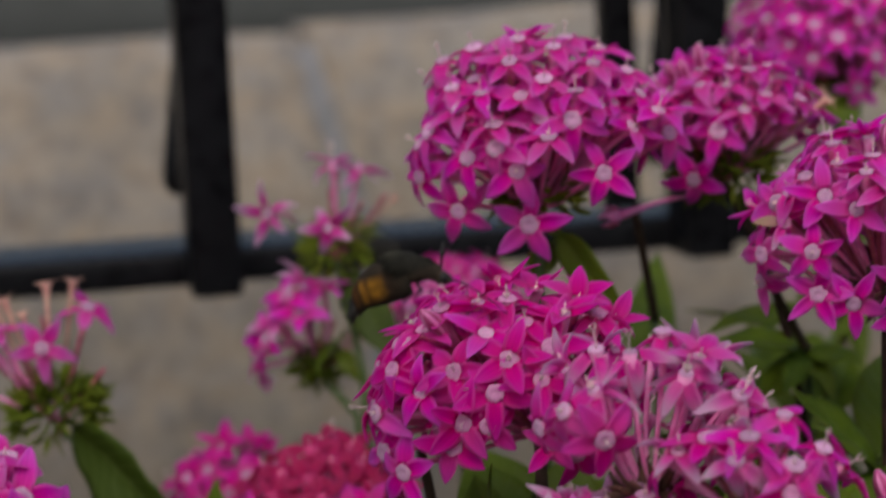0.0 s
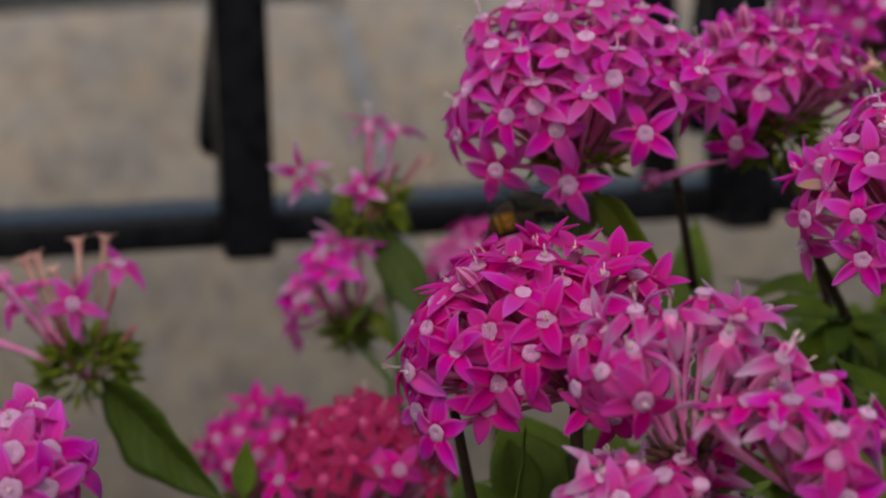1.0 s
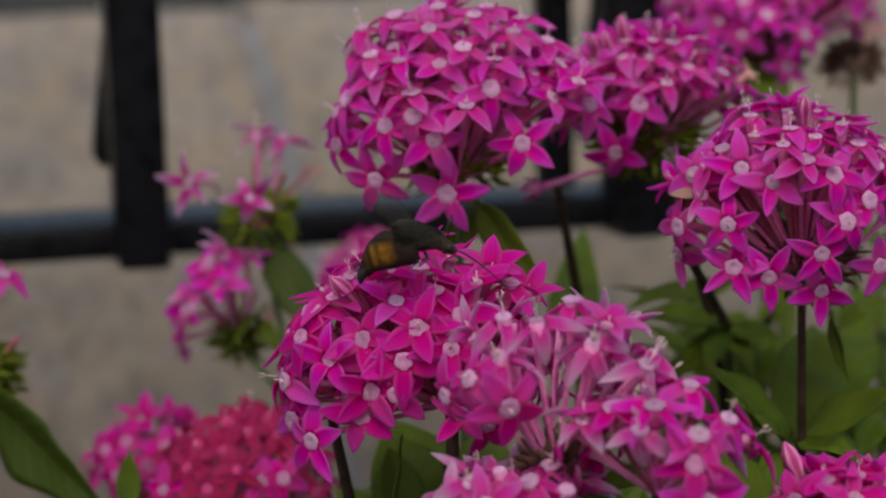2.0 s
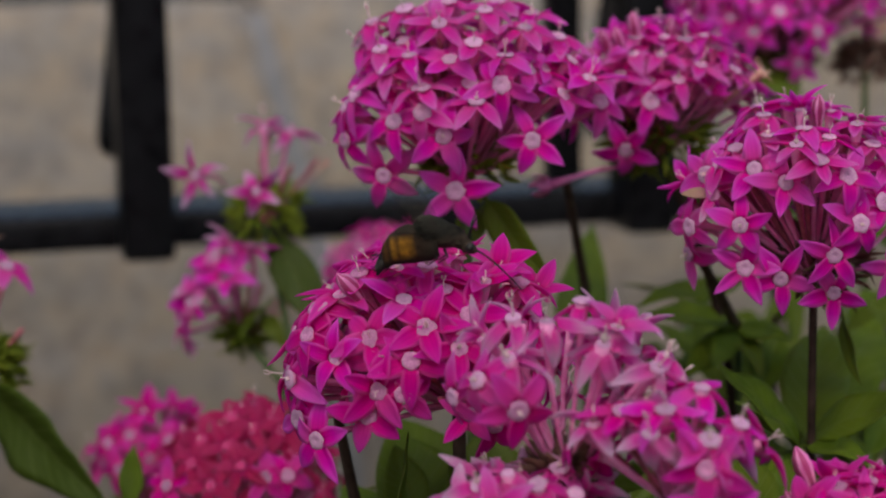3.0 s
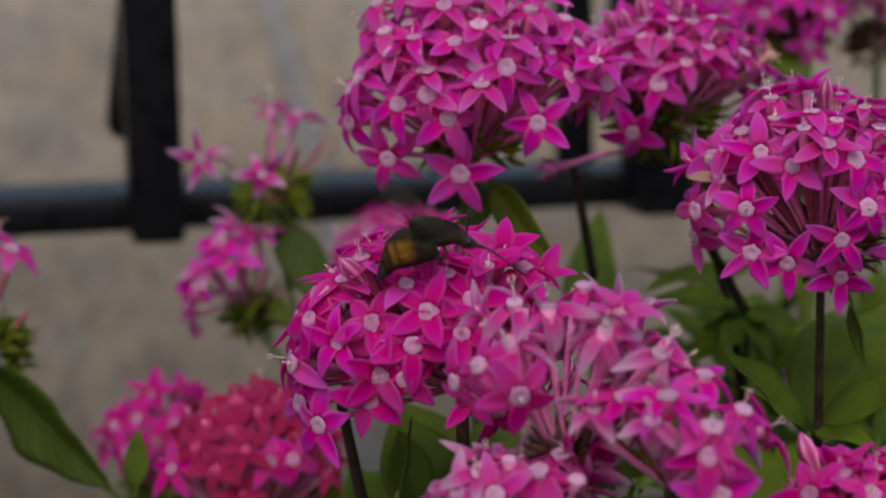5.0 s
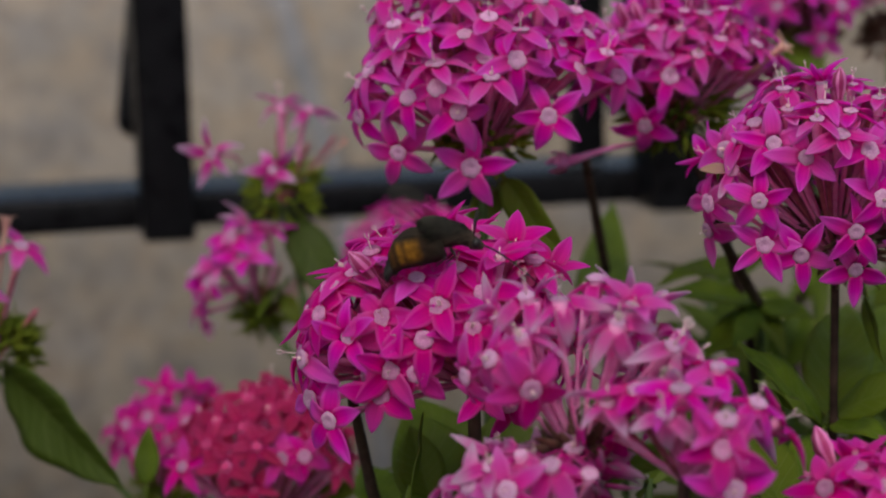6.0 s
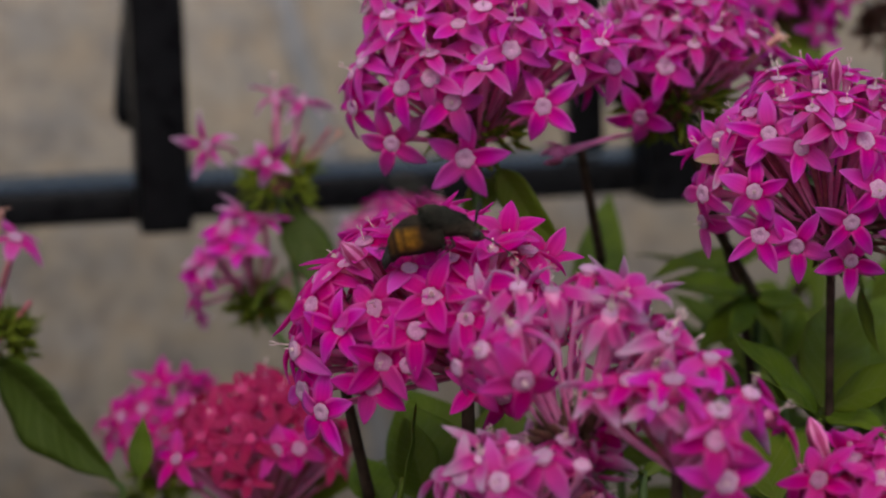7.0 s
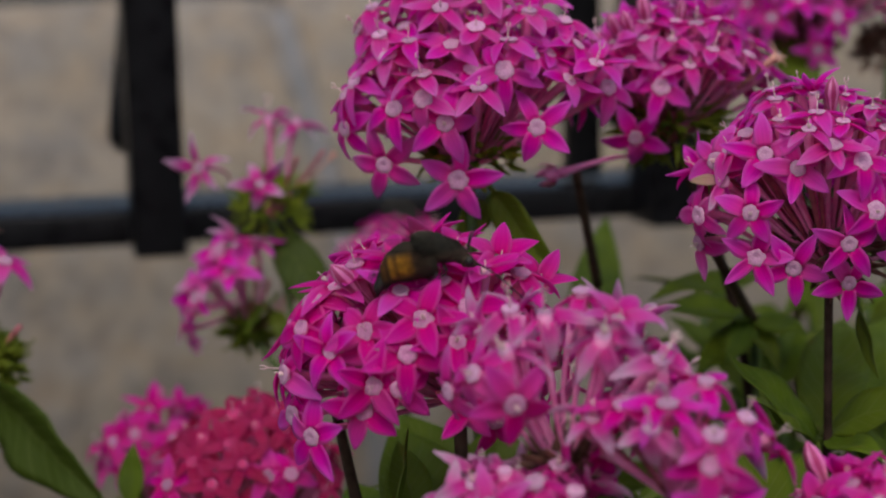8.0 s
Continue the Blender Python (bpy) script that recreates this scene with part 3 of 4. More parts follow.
def flower(label, centre, radii, florets, kind="fresh", seed=0, fill=1.0, lowest=-8, foot=(0.0, 0.03), stem_material=None, green=0.0, buds=0, sizes=1.0,
           leaves=(), pale=0.0, group="pentas flower heads", droop=None, brown=False, bud_kind="bud", base_down=0.7, reach=0.9, bare=22, lean=0.0, shift=0.0, extra=(), knee=None, near=1.15, thick=0.0014, wilted=(), leaf_look=None):
    """A pentas stem with its domed head. florets: longitude (0 to the front), latitude and roll, in degrees, of those that show."""
    rng = random.Random(seed)
    c, rad = Vector(centre), Vector(radii)
    ground_at = Vector((c.x + foot[0], c.y + foot[1], 0.0))
    ob = thing("pentas_flower", ground_at, label, "flower", group)
    head = c - ground_at
    hub = head - Vector((-shift, 0, rad.z * base_down))
    if knee:
        k = Vector(knee) - ground_at
        stem(ob, hub, (k.x + 0.01, k.y + 0.02, -0.005), 0.0011, stem_material or STEM, 0, k)
    else:
        stem(ob, hub, (0, 0, -0.005), thick, stem_material or STEM, lean)
    for low, high in extra:
        low, high = Vector(low) - ground_at, Vector(high) - ground_at
        bm = bmesh.new()
        tube(bm, bezier(high, high + (low - high) * 0.3, low - (low - high) * 0.3, low, 8), [0.0012 + 0.00005 * i for i in range(9)], 10)
        part("stem", bm, STEM_BROWN, ob)
        stem(ob, low + Vector((0, 0, 0.001)), (low.x, low.y + 0.03, -0.005), 0.0013, STEM_GREEN)
    taken = []
    spread = [(lo, la, ro, True, *way) for lo, la, ro, *way in florets]
    if fill:
        n = 150
        for i in range(n):
            la = math.degrees(math.asin(1 - 2 * (i + 0.5) / n))
            lo = (i * 137.508 + seed * 40) % 360 - 180
            if la > (lowest if abs(lo) < 100 else min(lowest, -12)) and rng.random() < fill:
                spread.append((lo + rng.uniform(-6, 6), la + rng.uniform(-5, 5), rng.uniform(0, 72), False))
        for i in range(40):
            # a deeper layer between them
            la = math.degrees(math.asin(1 - 2 * (i + 0.5) / 40))
            if la > lowest + 4 and rng.random() < fill:
                spread.append(((i * 137.508 + seed * 71) % 360 - 180, la, rng.uniform(0, 72), None))
    gap = 0.0082 * sizes / max(rad)
    for lo, la, ro, sure, *way in spread:
        d = on_dome(lo, la)
        if sure is False and any((d - q).length < (gap * near if own else gap) for q, own in taken):
            continue
        if sure is None:
            if any((d - q).length < gap * 0.75 for q, own in taken):
                continue
        else:
            taken.append((d, sure))
        swell = rng.uniform(0.95, 1.05) if sure else rng.uniform(0.80, 0.97) if sure is False else rng.uniform(0.60, 0.72)
        at = head + Vector([d[k] * rad[k] for k in range(3)]) * swell
        if sure:
            up = 6 + la if la < 20 else 1.2 * la + 2
            n = on_dome(lo * 0.85 + rng.uniform(-14, 14), max(-14, min(82, up + rng.uniform(-15, 15))))
            if ro >= 200:
                n = Vector((d.x * 0.25, -0.12, 1.0)).normalized() if ro < 300 else Vector((d.x * 0.3, -1.0, 0.25)).normalized()
        else:
            n = (at - hub).normalized()
        if way:
            n = on_dome(way[0] + rng.uniform(-3, 3), way[1] + rng.uniform(-3, 3))
        k2 = "fading" if rng.random() < pale else kind
        if len(way) > 3:
            k2 = way[3]
        elif way:
            k2 = kind
        reached = (at - hub).length
        if ro < 0:
            which, scale = {-1: ("bud", 0.7), -2: ("withered", 0.85), -3: ("bud", 0.85)}[ro]
            piece("bud", BUDS[which], ob, Matrix.Translation(at) @ facing((at - hub).normalized(), 20) @ Matrix.Scale(scale, 4))
            continue
        if ro >= 100:
            k2 = "cream" if 150 <= ro < 200 else "fading"
        scale = (0.85 if k2 == "cream" else 1.0) * sizes * (rng.uniform(0.95, 1.06) if sure else rng.uniform(0.82, 1.02))
        floret(ob, at, n, ro, k2, rng, reached * reach, scale, -6 if 300 > ro >= 200 else droop, way[2] if way else None, hub if way else None)
    for low, high in wilted:
        low, high = Vector(low) - ground_at, Vector(high) - ground_at
        bm = bmesh.new()
        tube(bm, bezier(high, high + (low - high) * 0.3 + Vector((0, 0, 0.002)), low - (low - high) * 0.3, low, 8), [0.0005, 0.0005, 0.0006, 0.0006, 0.0007, 0.0008, 0.0010, 0.0013, 0.0015], 8)
        for k in range(5):
            turn = (low - high).to_track_quat("X", "Z").to_matrix().to_4x4() @ Matrix.Rotation(1.257 * k, 4, "X") @ pose(0, 0, 0.0014, 0, rng.uniform(-50, -10), 0)
            blade(bm, rng.uniform(0.004, 0.006), 0.0014, 0.0002, petal_shape, 0.3, 0.5, n=4, half=1, m=Matrix.Translation(low) @ turn)
        part("wilted_floret", bm, TUBE, ob, "limp pale pink floret hanging aside")
    for i in range(bare):
        lo, la = rng.uniform(-180, 180), rng.uniform(max(-10, lowest - 22), 75)
        d = on_dome(lo, la)
        at = head + Vector([d[k] * rad[k] for k in range(3)]) * rng.uniform(0.72, 0.9)
        piece("pedicel", pedicel_mesh((at - hub).length), ob, Matrix.Translation(at) @ facing((at - hub).normalized(), rng.uniform(0, 72)))
    for i in range(buds):
        d = on_dome(rng.uniform(-180, 180), rng.uniform(25, 85))
        at = hub + (head + Vector([d[k] * rad[k] for k in range(3)]) - hub) * rng.uniform(0.75, 1.05)
        piece("bud", BUDS[bud_kind], ob, Matrix.Translation(at) @ facing((at - hub).normalized(), rng.uniform(0, 72)) @ Matrix.Scale(rng.uniform(0.55, 0.85), 4))
    if green:
        calyx(ob, hub + Vector((0, 0, green * 0.35)), green, seed, CALYX_BROWN if brown else CALYX)
    for i, (b, t, w, tilt, *droops) in enumerate(leaves):
        leaf(ob, Vector(b) - ground_at, Vector(t) - ground_at, w, tilt, seed * 10 + i, droops[0] if droops else None, leaf_look)
    return ob


def leafy_shoot(top, foot, leaves, size, seed):
    """A leafy shoot without flowers: opposite pairs of leaves round a green stem."""
    rng = random.Random(seed)
    top = Vector(top)
    ground_at = Vector((top.x + foot[0], top.y + foot[1], 0.0))
    ob = thing("pentas_shoot", ground_at, "leafy green pentas shoot without flowers", "plant", "leafy shoots")
    head = top - ground_at
    stem(ob, head, (0, 0, -0.005), 0.0013, STEM_GREEN)
    turn = rng.uniform(0, 180)
    for i in range(leaves):
        pair, side = divmod(i, 2)
        a = radians(turn + pair * 90 + side * 180 + rng.uniform(-25, 25))
        out = Vector((math.cos(a), math.sin(a), 0.75 - 0.42 * pair + rng.uniform(-0.25, 0.2)))
        base = head - Vector((0, 0, 0.017 * pair + rng.uniform(0, 0.006)))
        ln = size * (0.6 + 0.22 * min(pair, 3)) * rng.uniform(0.85, 1.15)
        leaf(ob, base, base + out.normalized() * ln, ln * rng.uniform(0.26, 0.37), rng.uniform(-30, 30), seed * 31 + i)
    return ob


MAGENTA = "magenta pentas head of starry florets with white eyes"
# in the first three heads, lilac on upturned florets paints the sky's sheen
flower(MAGENTA, (0.0232, 0.4782, 0.5854), (0.0359, 0.0283, 0.0283),
       [(27, -15, 36, 5, 5, 2), (-7, -43, 10, -3, -2, 0), (-10, -11, 0, -8, 7, 4), (-31, -4, 54, -22, 27, 8), (-43, -33, 36, -15, -15, 2, "lilac"), (-64, -15, 30, -52, -2, 4), (-56, 10, 20, -60, 27, 10), (-38, 23, 40, -30, 56, 12, "lilac"), (-20, 13, 0, -20, 73, 12, "lilac"), (3, 6, 18, 10, 63, 22, "lilac"), (14, 14, 54, 8, 18, 4), (18, 29, 20, 8, 83, 8), (4, 39, 30, 0, 63, 10, "lilac")] + [(-17, 51, 18, -8, 51, 6, "lilac"), (-50, 35, 50, -35, 66, 14, "lilac"), (-29, 31, 60, -15, 81, 12), (39, 47, 0, 15, 71, 14, "lilac"), (69, 41, 54, 25, 69, 14, "lilac"), (60, 14, 10, 32, 61, -8), (72, 2, 54, 15, 23, 10, "lilac"), (-90, 39, 25, -78, 31, 34), (17, 61, 64, 4, 66, 8, "lilac"), (-76, 64, 12, -25, 66, 16, "lilac"), (-29, 77, 40, -5, 71, 10, "lilac"), (88, 59, 33, 20, 76, 12), (88, 75, 8, 5, 81, 6, "lilac")] + [(-90, 50, 33, -50, 66, 26, "lilac"), (-18, 1, 40, -12, 23, 14, "lilac")],
       kind="pink", bare=45, near=0.95, sizes=0.92, lowest=2, extra=(((0.0606, 0.5357, 0.5251), (0.0519, 0.5008, 0.5633)),), seed=1, green=0.012, pale=0.08, foot=(0.006, 0.05), stem_material=STEM_GREEN,
       leaves=(((0.0287, 0.4762, 0.5604), (0.0445, 0.4644, 0.5388), 0.012, 55, 0.1),
               ((0.0272, 0.4857, 0.5562), (0.0192, 0.4743, 0.5472), 0.009, -30),))
flower(MAGENTA, (0.0787, 0.5083, 0.5844), (0.0292, 0.0225, 0.0225),
       [(-10, 2, 36, -5, 18, 3), (5, 16, 67, 10, 56, 8, "lilac"), (-4, 34, 20, 0, 84, 8, "lilac"), (-28, -35, 51, -10, -13, 2), (37, 39, 10, 45, 69, 14), (20, 27, 40, 30, 66, 12, "lilac"), (42, 21, 60, 60, 56, 20, "lilac"), (-26, 52, 33, -10, 81, 10, "lilac"), (15, 47, 0, 15, 81, 10, "lilac"), (-45, 33, 20, -40, 61, -25), (-69, 41, 50, -50, 71, 14, "lilac"), (-28, 20, 25, -20, 51, -20, "lilac"), (-22, 35, 60, -15, 71, 6, "lilac")] + [(34, 48, 20, 25, 83, 10)] + [(52, 12, -2)] + [(-42, 40, -1)] + [(-47, 28, -1)] + [(-33, 42, -1)],
       kind="pink", bare=40, near=0.95, sizes=0.84, lean=0.07, seed=2, green=0.014, wilted=(((0.0458, 0.49, 0.5626), (0.0678, 0.5, 0.5659)), ((0.1031, 0.505, 0.5863), (0.0877, 0.51, 0.5727)), ((0.0934, 0.5, 0.5829), (0.0869, 0.51, 0.5731))), buds=5, pale=0.12, foot=(-0.03, 0.05), fill=0.75, lowest=0,
       leaves=(((0.0861, 0.5264, 0.5642), (0.0876, 0.5144, 0.5523), 0.007, 60),
               ((0.0597, 0.565, 0.4981), (0.0687, 0.592, 0.5385), 0.0184, 0, 0.06),))
flower(MAGENTA, (0.1041, 0.443, 0.5619), (0.0304, 0.0268, 0.0268),
       [(-32, 24, 18, -15, 13, 3), (-17, 18, 36, 5, 18, 4), (-36, -4, 12, -12, 5, 3), (-62, 20, 60, -42, 9, 6), (-54, 10, 30, -22, 15, 5, "cream"), (-68, -8, 50, -62, -2, 8, "lilac"), (-37, -27, 4, -12, -7, 0), (-20, -35, 57, 0, -5, 0), (13, -46, 50, 8, -12, 2), (7, -21, 16, 4, -3, 0), (18, -4, 10, 8, 8, 3), (12, 20, 58, 5, 19, 4), (32, 6, 30, 24, 15, 5)] + [(38, 38, 10, 20, 71, 10, "lilac"), (-31, 45, 54, -10, 79, 10, "lilac"), (51, -32, 31, 18, -2, 2), (8, 43, 40, 5, 77, 12), (-12, 36, 12, -5, 71, 12, "lilac"), (-49, 36, 60, -40, 61, 16, "lilac"), (-55, 27, 20, -50, 51, 14, "lilac"), (-7, 50, 60, 0, 84, 10), (32, 49, 30, 12, 83, 10, "lilac"), (-93, -27, 20, -70, -12, 14, "lilac"), (-39, 56, 10, -20, 83, 24, "lilac"), (-1, 28, 54, 3, 61, 16, "lilac"), (44, 24, 20, 28, 56, 10)] + [(6, 58, -1)],
       kind="pink", bare=26, near=0.95, sizes=0.82, shift=0.0042, extra=(((0.1027, 0.5135, 0.517), (0.0806, 0.4579, 0.5499)),), seed=3, green=0.013, brown=True, foot=(0.02, 0.06), lowest=6, thick=0.00118,
       leaves=(((0.1086, 0.452, 0.4999), (0.1276, 0.51, 0.5219), 0.0199, 0, 0.12),
               ((0.1187, 0.475, 0.4981), (0.1521, 0.54, 0.5179), 0.0218, 0, 0.12),
               ((0.1097, 0.449, 0.5012), (0.1309, 0.43, 0.5177), 0.0129, 8, 0.15),
               ((0.1083, 0.446, 0.4999), (0.1184, 0.422, 0.502), 0.0091, 5, 0.15),
               ((0.1063, 0.447, 0.4993), (0.0837, 0.44, 0.5238), 0.011, 5, 0.08),
               ((0.1053, 0.445, 0.4988), (0.0856, 0.425, 0.5175), 0.0083, 10, 0.1),
               ((0.1064, 0.446, 0.4985), (0.0908, 0.42, 0.4961), 0.0076, 10, 0.2),
               ) + (((0.1183, 0.4545, 0.5307), (0.1207, 0.4422, 0.5154), 0.005, 70, 0.1),
               ((0.1017, 0.512, 0.5187), (0.0725, 0.495, 0.5256), 0.0147, 5, 0.1),
               ((0.1063, 0.535, 0.5269), (0.0728, 0.515, 0.5251), 0.012, 8, 0.1),
               ((0.1024, 0.512, 0.518), (0.114, 0.495, 0.5178), 0.0093, 5, 0.2),
               ((0.1019, 0.511, 0.517), (0.0824, 0.49, 0.5076), 0.0115, 5, 0.12),
               ((0.1022, 0.511, 0.517), (0.1054, 0.49, 0.5079), 0.0083, 0, 0.1),
               ((0.1012, 0.511, 0.5174), (0.0911, 0.49, 0.5108), 0.0088, -10, 0.1),
               ((0.1066, 0.5, 0.5016), (0.1159, 0.515, 0.5166), 0.0129, 0, 0.1),))
flower(MAGENTA, (0.137, 0.627, 0.6085), (0.0385, 0.029, 0.029),
       [(-20, 6, 54, -2, 40, 6), (-34, -8, 20, -14, 30, 4), (-21, -17, 40, -4, 14, 4), (-8, -4, 10, 6, 30, 4), (6, -43, 36, 8, -10, 2), (-52, -20, 50, -30, 20, 8), (-65, -10, 30, -50, 30, 10), (12, -18, 12, 20, 10, 4), (-30, 9, 60, -12, 60, 10), (-45, -32, 30, -12, 0, -20, "lilac")],
       kind="pink", sizes=0.85, seed=4, green=0.014, brown=True, foot=(0.01, 0.05), lowest=-4,
       leaves=(((0.1306, 0.62, 0.5932), (0.1384, 0.6, 0.5727), 0.0165, 0, 0.1), ((0.1375, 0.63, 0.5917), (0.1315, 0.62, 0.5746), 0.0119, 0, 0.1)))
flower(MAGENTA, (0.0101, 0.4148, 0.5288), (0.0342, 0.029, 0.029),
       [(-4, 15, 55, 0, 15, 2), (-22, -10, 34, -8, 8, 0), (-63, -18, 60, -52, 0, 4, "pink"), (-46, -23, 20, -35, -5, 2, "pink"), (-50, 23, 30, -46, 30, 8), (22, 34, 9, 8, 36, 5), (14, 49, 20, 0, 71, 14), (2, 29, 0, -5, 36, -12), (-14, 16, 40, -12, 15, 20), (-17, 2, 10, -4, 5, -14), (-47, 57, 50, -30, 68, 16), (-9, 44, 30, 0, 61, -16, "pink"), (-60, 2, 40, -62, 10, 20, "pink")] + [(-22, 25, 62, -15, 34, -14), (-35, 15, 15, -30, 20, -25, "pink"), (63, 54, 20, 25, 58, -40), (94, 36, 60, 30, 53, -35), (37, 48, 40, 10, 73, -16), (66, 45, 10, 20, 73, 14), (-19, 62, 15, -10, 73, -22), (-51, 35, 60, -40, 58, 28), (-50, 45, 20, -35, 68, -6), (6, 62, 50, 0, 79, 14), (15, 20, 50, 15, 25, -12), (-7, 1, 20, 0, -5, 28)] + [(-36, 45, -3)],
       sizes=0.92, lowest=-18, seed=5, extra=(((-0.0062, 0.4443, 0.4827), (-0.0103, 0.429, 0.5136)),), green=0, brown=True, base_down=0.3, bare=40, shift=0.0085, thick=0.0017, stem_material=STEM_BROWN, foot=(0.02, 0.05),
       leaves=(((0.0131, 0.4531, 0.4765), (0.0019, 0.468, 0.5054), 0.025, 0),
               ((0.0248, 0.4529, 0.4763), (0.0303, 0.4674, 0.505), 0.024, 10),
               ((0.0345, 0.443, 0.4792), (0.0451, 0.4567, 0.5027), 0.022, 0),
               ((-0.0032, 0.4631, 0.4738), (-0.0107, 0.4756, 0.4882), 0.015, 0),
               ((0.0182, 0.462, 0.4797), (0.0057, 0.47, 0.5089), 0.021, 0),
               ((0.0073, 0.45, 0.4824), (0.0027, 0.455, 0.5011), 0.013, -10),
               ((0.0169, 0.416, 0.4984), (0.0315, 0.4366, 0.5023), 0.014, 10),
               ((0.0036, 0.406, 0.4975), (0.0072, 0.4136, 0.5143), 0.004, 80),))
flower("pink pentas head with fading, drooping lilac florets", (0.0394, 0.3653, 0.5328), (0.025, 0.0192, 0.0192),
       [(-21, 61, 20, -8, 78, 42, "fading"), (-36, 34, 50, -35, 56, 36, "fading"), (20, 43, 10, 15, 60, 36, "fading"), (-77, 4, 40, -60, -8, 10, "lilac"), (-26, 4, 50, 12, -12, 10, "fresh"), (45, 24, 0, 42, 50, 28, "fading"), (101, 58, 40, 62, 72, 50, "pink"), (-74, 63, 60, -22, 70, 34, "fading"), (90, 82, 30, 10, 84, 34, "lilac"), (43, 54, 60, 30, 64, -30, "lilac"), (-50, 19, 20, -45, 20, 22, "lilac")],
       bare=0, sizes=0.84, droop=12, seed=6, kind="fading", brown=True, green=0.006, foot=(0, 0.06), fill=0.45, lowest=25, pale=0.2, base_down=0.95, reach=0.9,
       leaves=(((0.0408, 0.4058, 0.5008), (0.038, 0.428, 0.5128), 0.012, 0),
               ((0.0419, 0.3957, 0.501), (0.0561, 0.3772, 0.5137), 0.010, 20),))
flower("magenta pentas head with some fading florets", (0.0582, 0.35, 0.5211), (0.0207, 0.0168, 0.0168),
       [(-74, 39, 0, -8, 74, 22, "fading"), (-56, 54, 30, 10, 58, 8), (19, 32, 10, 5, 64, 25, "lilac"), (14, 14, 46, 0, 16, 6), (64, 71, 60, 20, 76, 25, "pink"), (-18, 38, 40, -20, 64, 42, "fading"), (57, 40, 20, 40, 59, 34, "pink"), (-9, 56, 10, 0, 74, 20, "pink"), (20, -13, 18, 5, 0, 4, "pink")],
       bare=12, sizes=0.84, seed=7, green=0, pale=0.3, fill=0.3, lowest=30, foot=(0.01, 0.05), base_down=0.4, brown=True,
       leaves=(((0.0614, 0.3557, 0.5064), (0.0784, 0.3865, 0.5106), 0.013, 10),
               ((0.0863, 0.3938, 0.494), (0.0804, 0.4272, 0.5121), 0.016, 0),
               ((0.0942, 0.413, 0.4879), (0.1042, 0.4351, 0.5011), 0.016, 15),))
flower("magenta pentas head with some fading florets", (0.0292, 0.3544, 0.5076), (0.0205, 0.0142, 0.0142),
       [(13, 54, 10, -24, 54, 42, "lilac"), (43, 43, 30, 14, 62, 36, "fading"), (-43, 53, 50, -25, 54, 22, "fading"), (-54, 35, 20, -40, 30, 14, "fading"), (-22, 69, 40, -12, 69, 34, "fading"), (118, 62, 10, 5, 74, 28, "lilac"), (-20, 34, 36, -15, 20, 8, "lilac")],
       bare=12, sizes=0.84, droop=5, seed=8, green=0, kind="fading", base_down=0.4, pale=0.45, fill=0.4, lowest=30, foot=(0, 0.05),
       leaves=(((0.0275, 0.3655, 0.5005), (0.0222, 0.3773, 0.5106), 0.010, 10),))
flower("sparse pentas head with few pink florets and green sepals", (-0.0385, 0.5815, 0.5465), (0.0274, 0.0274, 0.0274),
       [(-59, 28, 310), (-1, 18, 330), (-177, 86, 210), (103, 70, 240)],
       bare=6, knee=(-0.0313, 0.5699, 0.5058), droop=-8, sizes=0.92, seed=9, leaf_look=LEAF_DARK, green=0.013, fill=0, buds=2, bud_kind="withered", pale=0.9, foot=(0.01, 0.03), stem_material=STEM_GREEN, base_down=0.2,
       leaves=(((-0.0365, 0.5779, 0.5375), (-0.0170, 0.5560, 0.5090), 0.016, 10),))
flower("small drooping pentas head seen behind the others", (-0.0464, 0.5771, 0.5178), (0.0219, 0.0192, 0.0192),
       [(-13, 62, 68), (-36, 25, 44), (-60, -16, 44), (-29, 46, 19), (20, 66, 16), (-46, 5, 39), (-11, 32, 50), (-77, -30, 65)],
       bare=6, knee=(-0.0334, 0.5628, 0.4926), sizes=0.92, seed=10, kind="pink", green=0.006, fill=0, foot=(0.02, 0.03), stem_material=STEM_GREEN, pale=0.5,
       leaves=(((-0.039, 0.5747, 0.5162), (-0.047, 0.5604, 0.508), 0.008, 40),
               ((-0.039, 0.5741, 0.5126), (-0.0331, 0.5647, 0.5051), 0.007, 20),))
flower(MAGENTA, (0.0002, 0.6613, 0.5107), (0.0262, 0.0199, 0.0199),
       [(-29, 40, 35), (2, 55, 45), (104, 61, 52), (-47, 19, 1), (16, 26, 18)],
       bare=0, sizes=0.75, seed=11, fill=0.5, green=0.006, foot=(0.0, 0.02), pale=0.2)
flower(MAGENTA, (-0.082, 0.5932, 0.4566), (0.0225, 0.0205, 0.0215),
       [(-14, 49, 54, -5, 25, 4), (31, 39, 20, 8, 25, 4), (-18, 16, 40, -20, 10, 6), (4, 75, 10, 0, 50, -30), (51, 40, 50, 25, 40, 10), (122, 62, 30, 15, 60, -45), (114, 52, 10, 30, 55, -45), (11, 25, 12, 0, 10, 6), (-38, 39, 60, -35, 25, 8)],
       bare=6, sizes=0.84, seed=12, fill=0.15, green=0.008, buds=8, foot=(0.0, 0.02), lowest=-20,
       leaves=(((-0.0731, 0.5, 0.4729), (-0.0719, 0.505, 0.4891), 0.008, 0, 0.02),
               ((-0.0836, 0.5613, 0.4458), (-0.0975, 0.5335, 0.4601), 0.011, 20),))
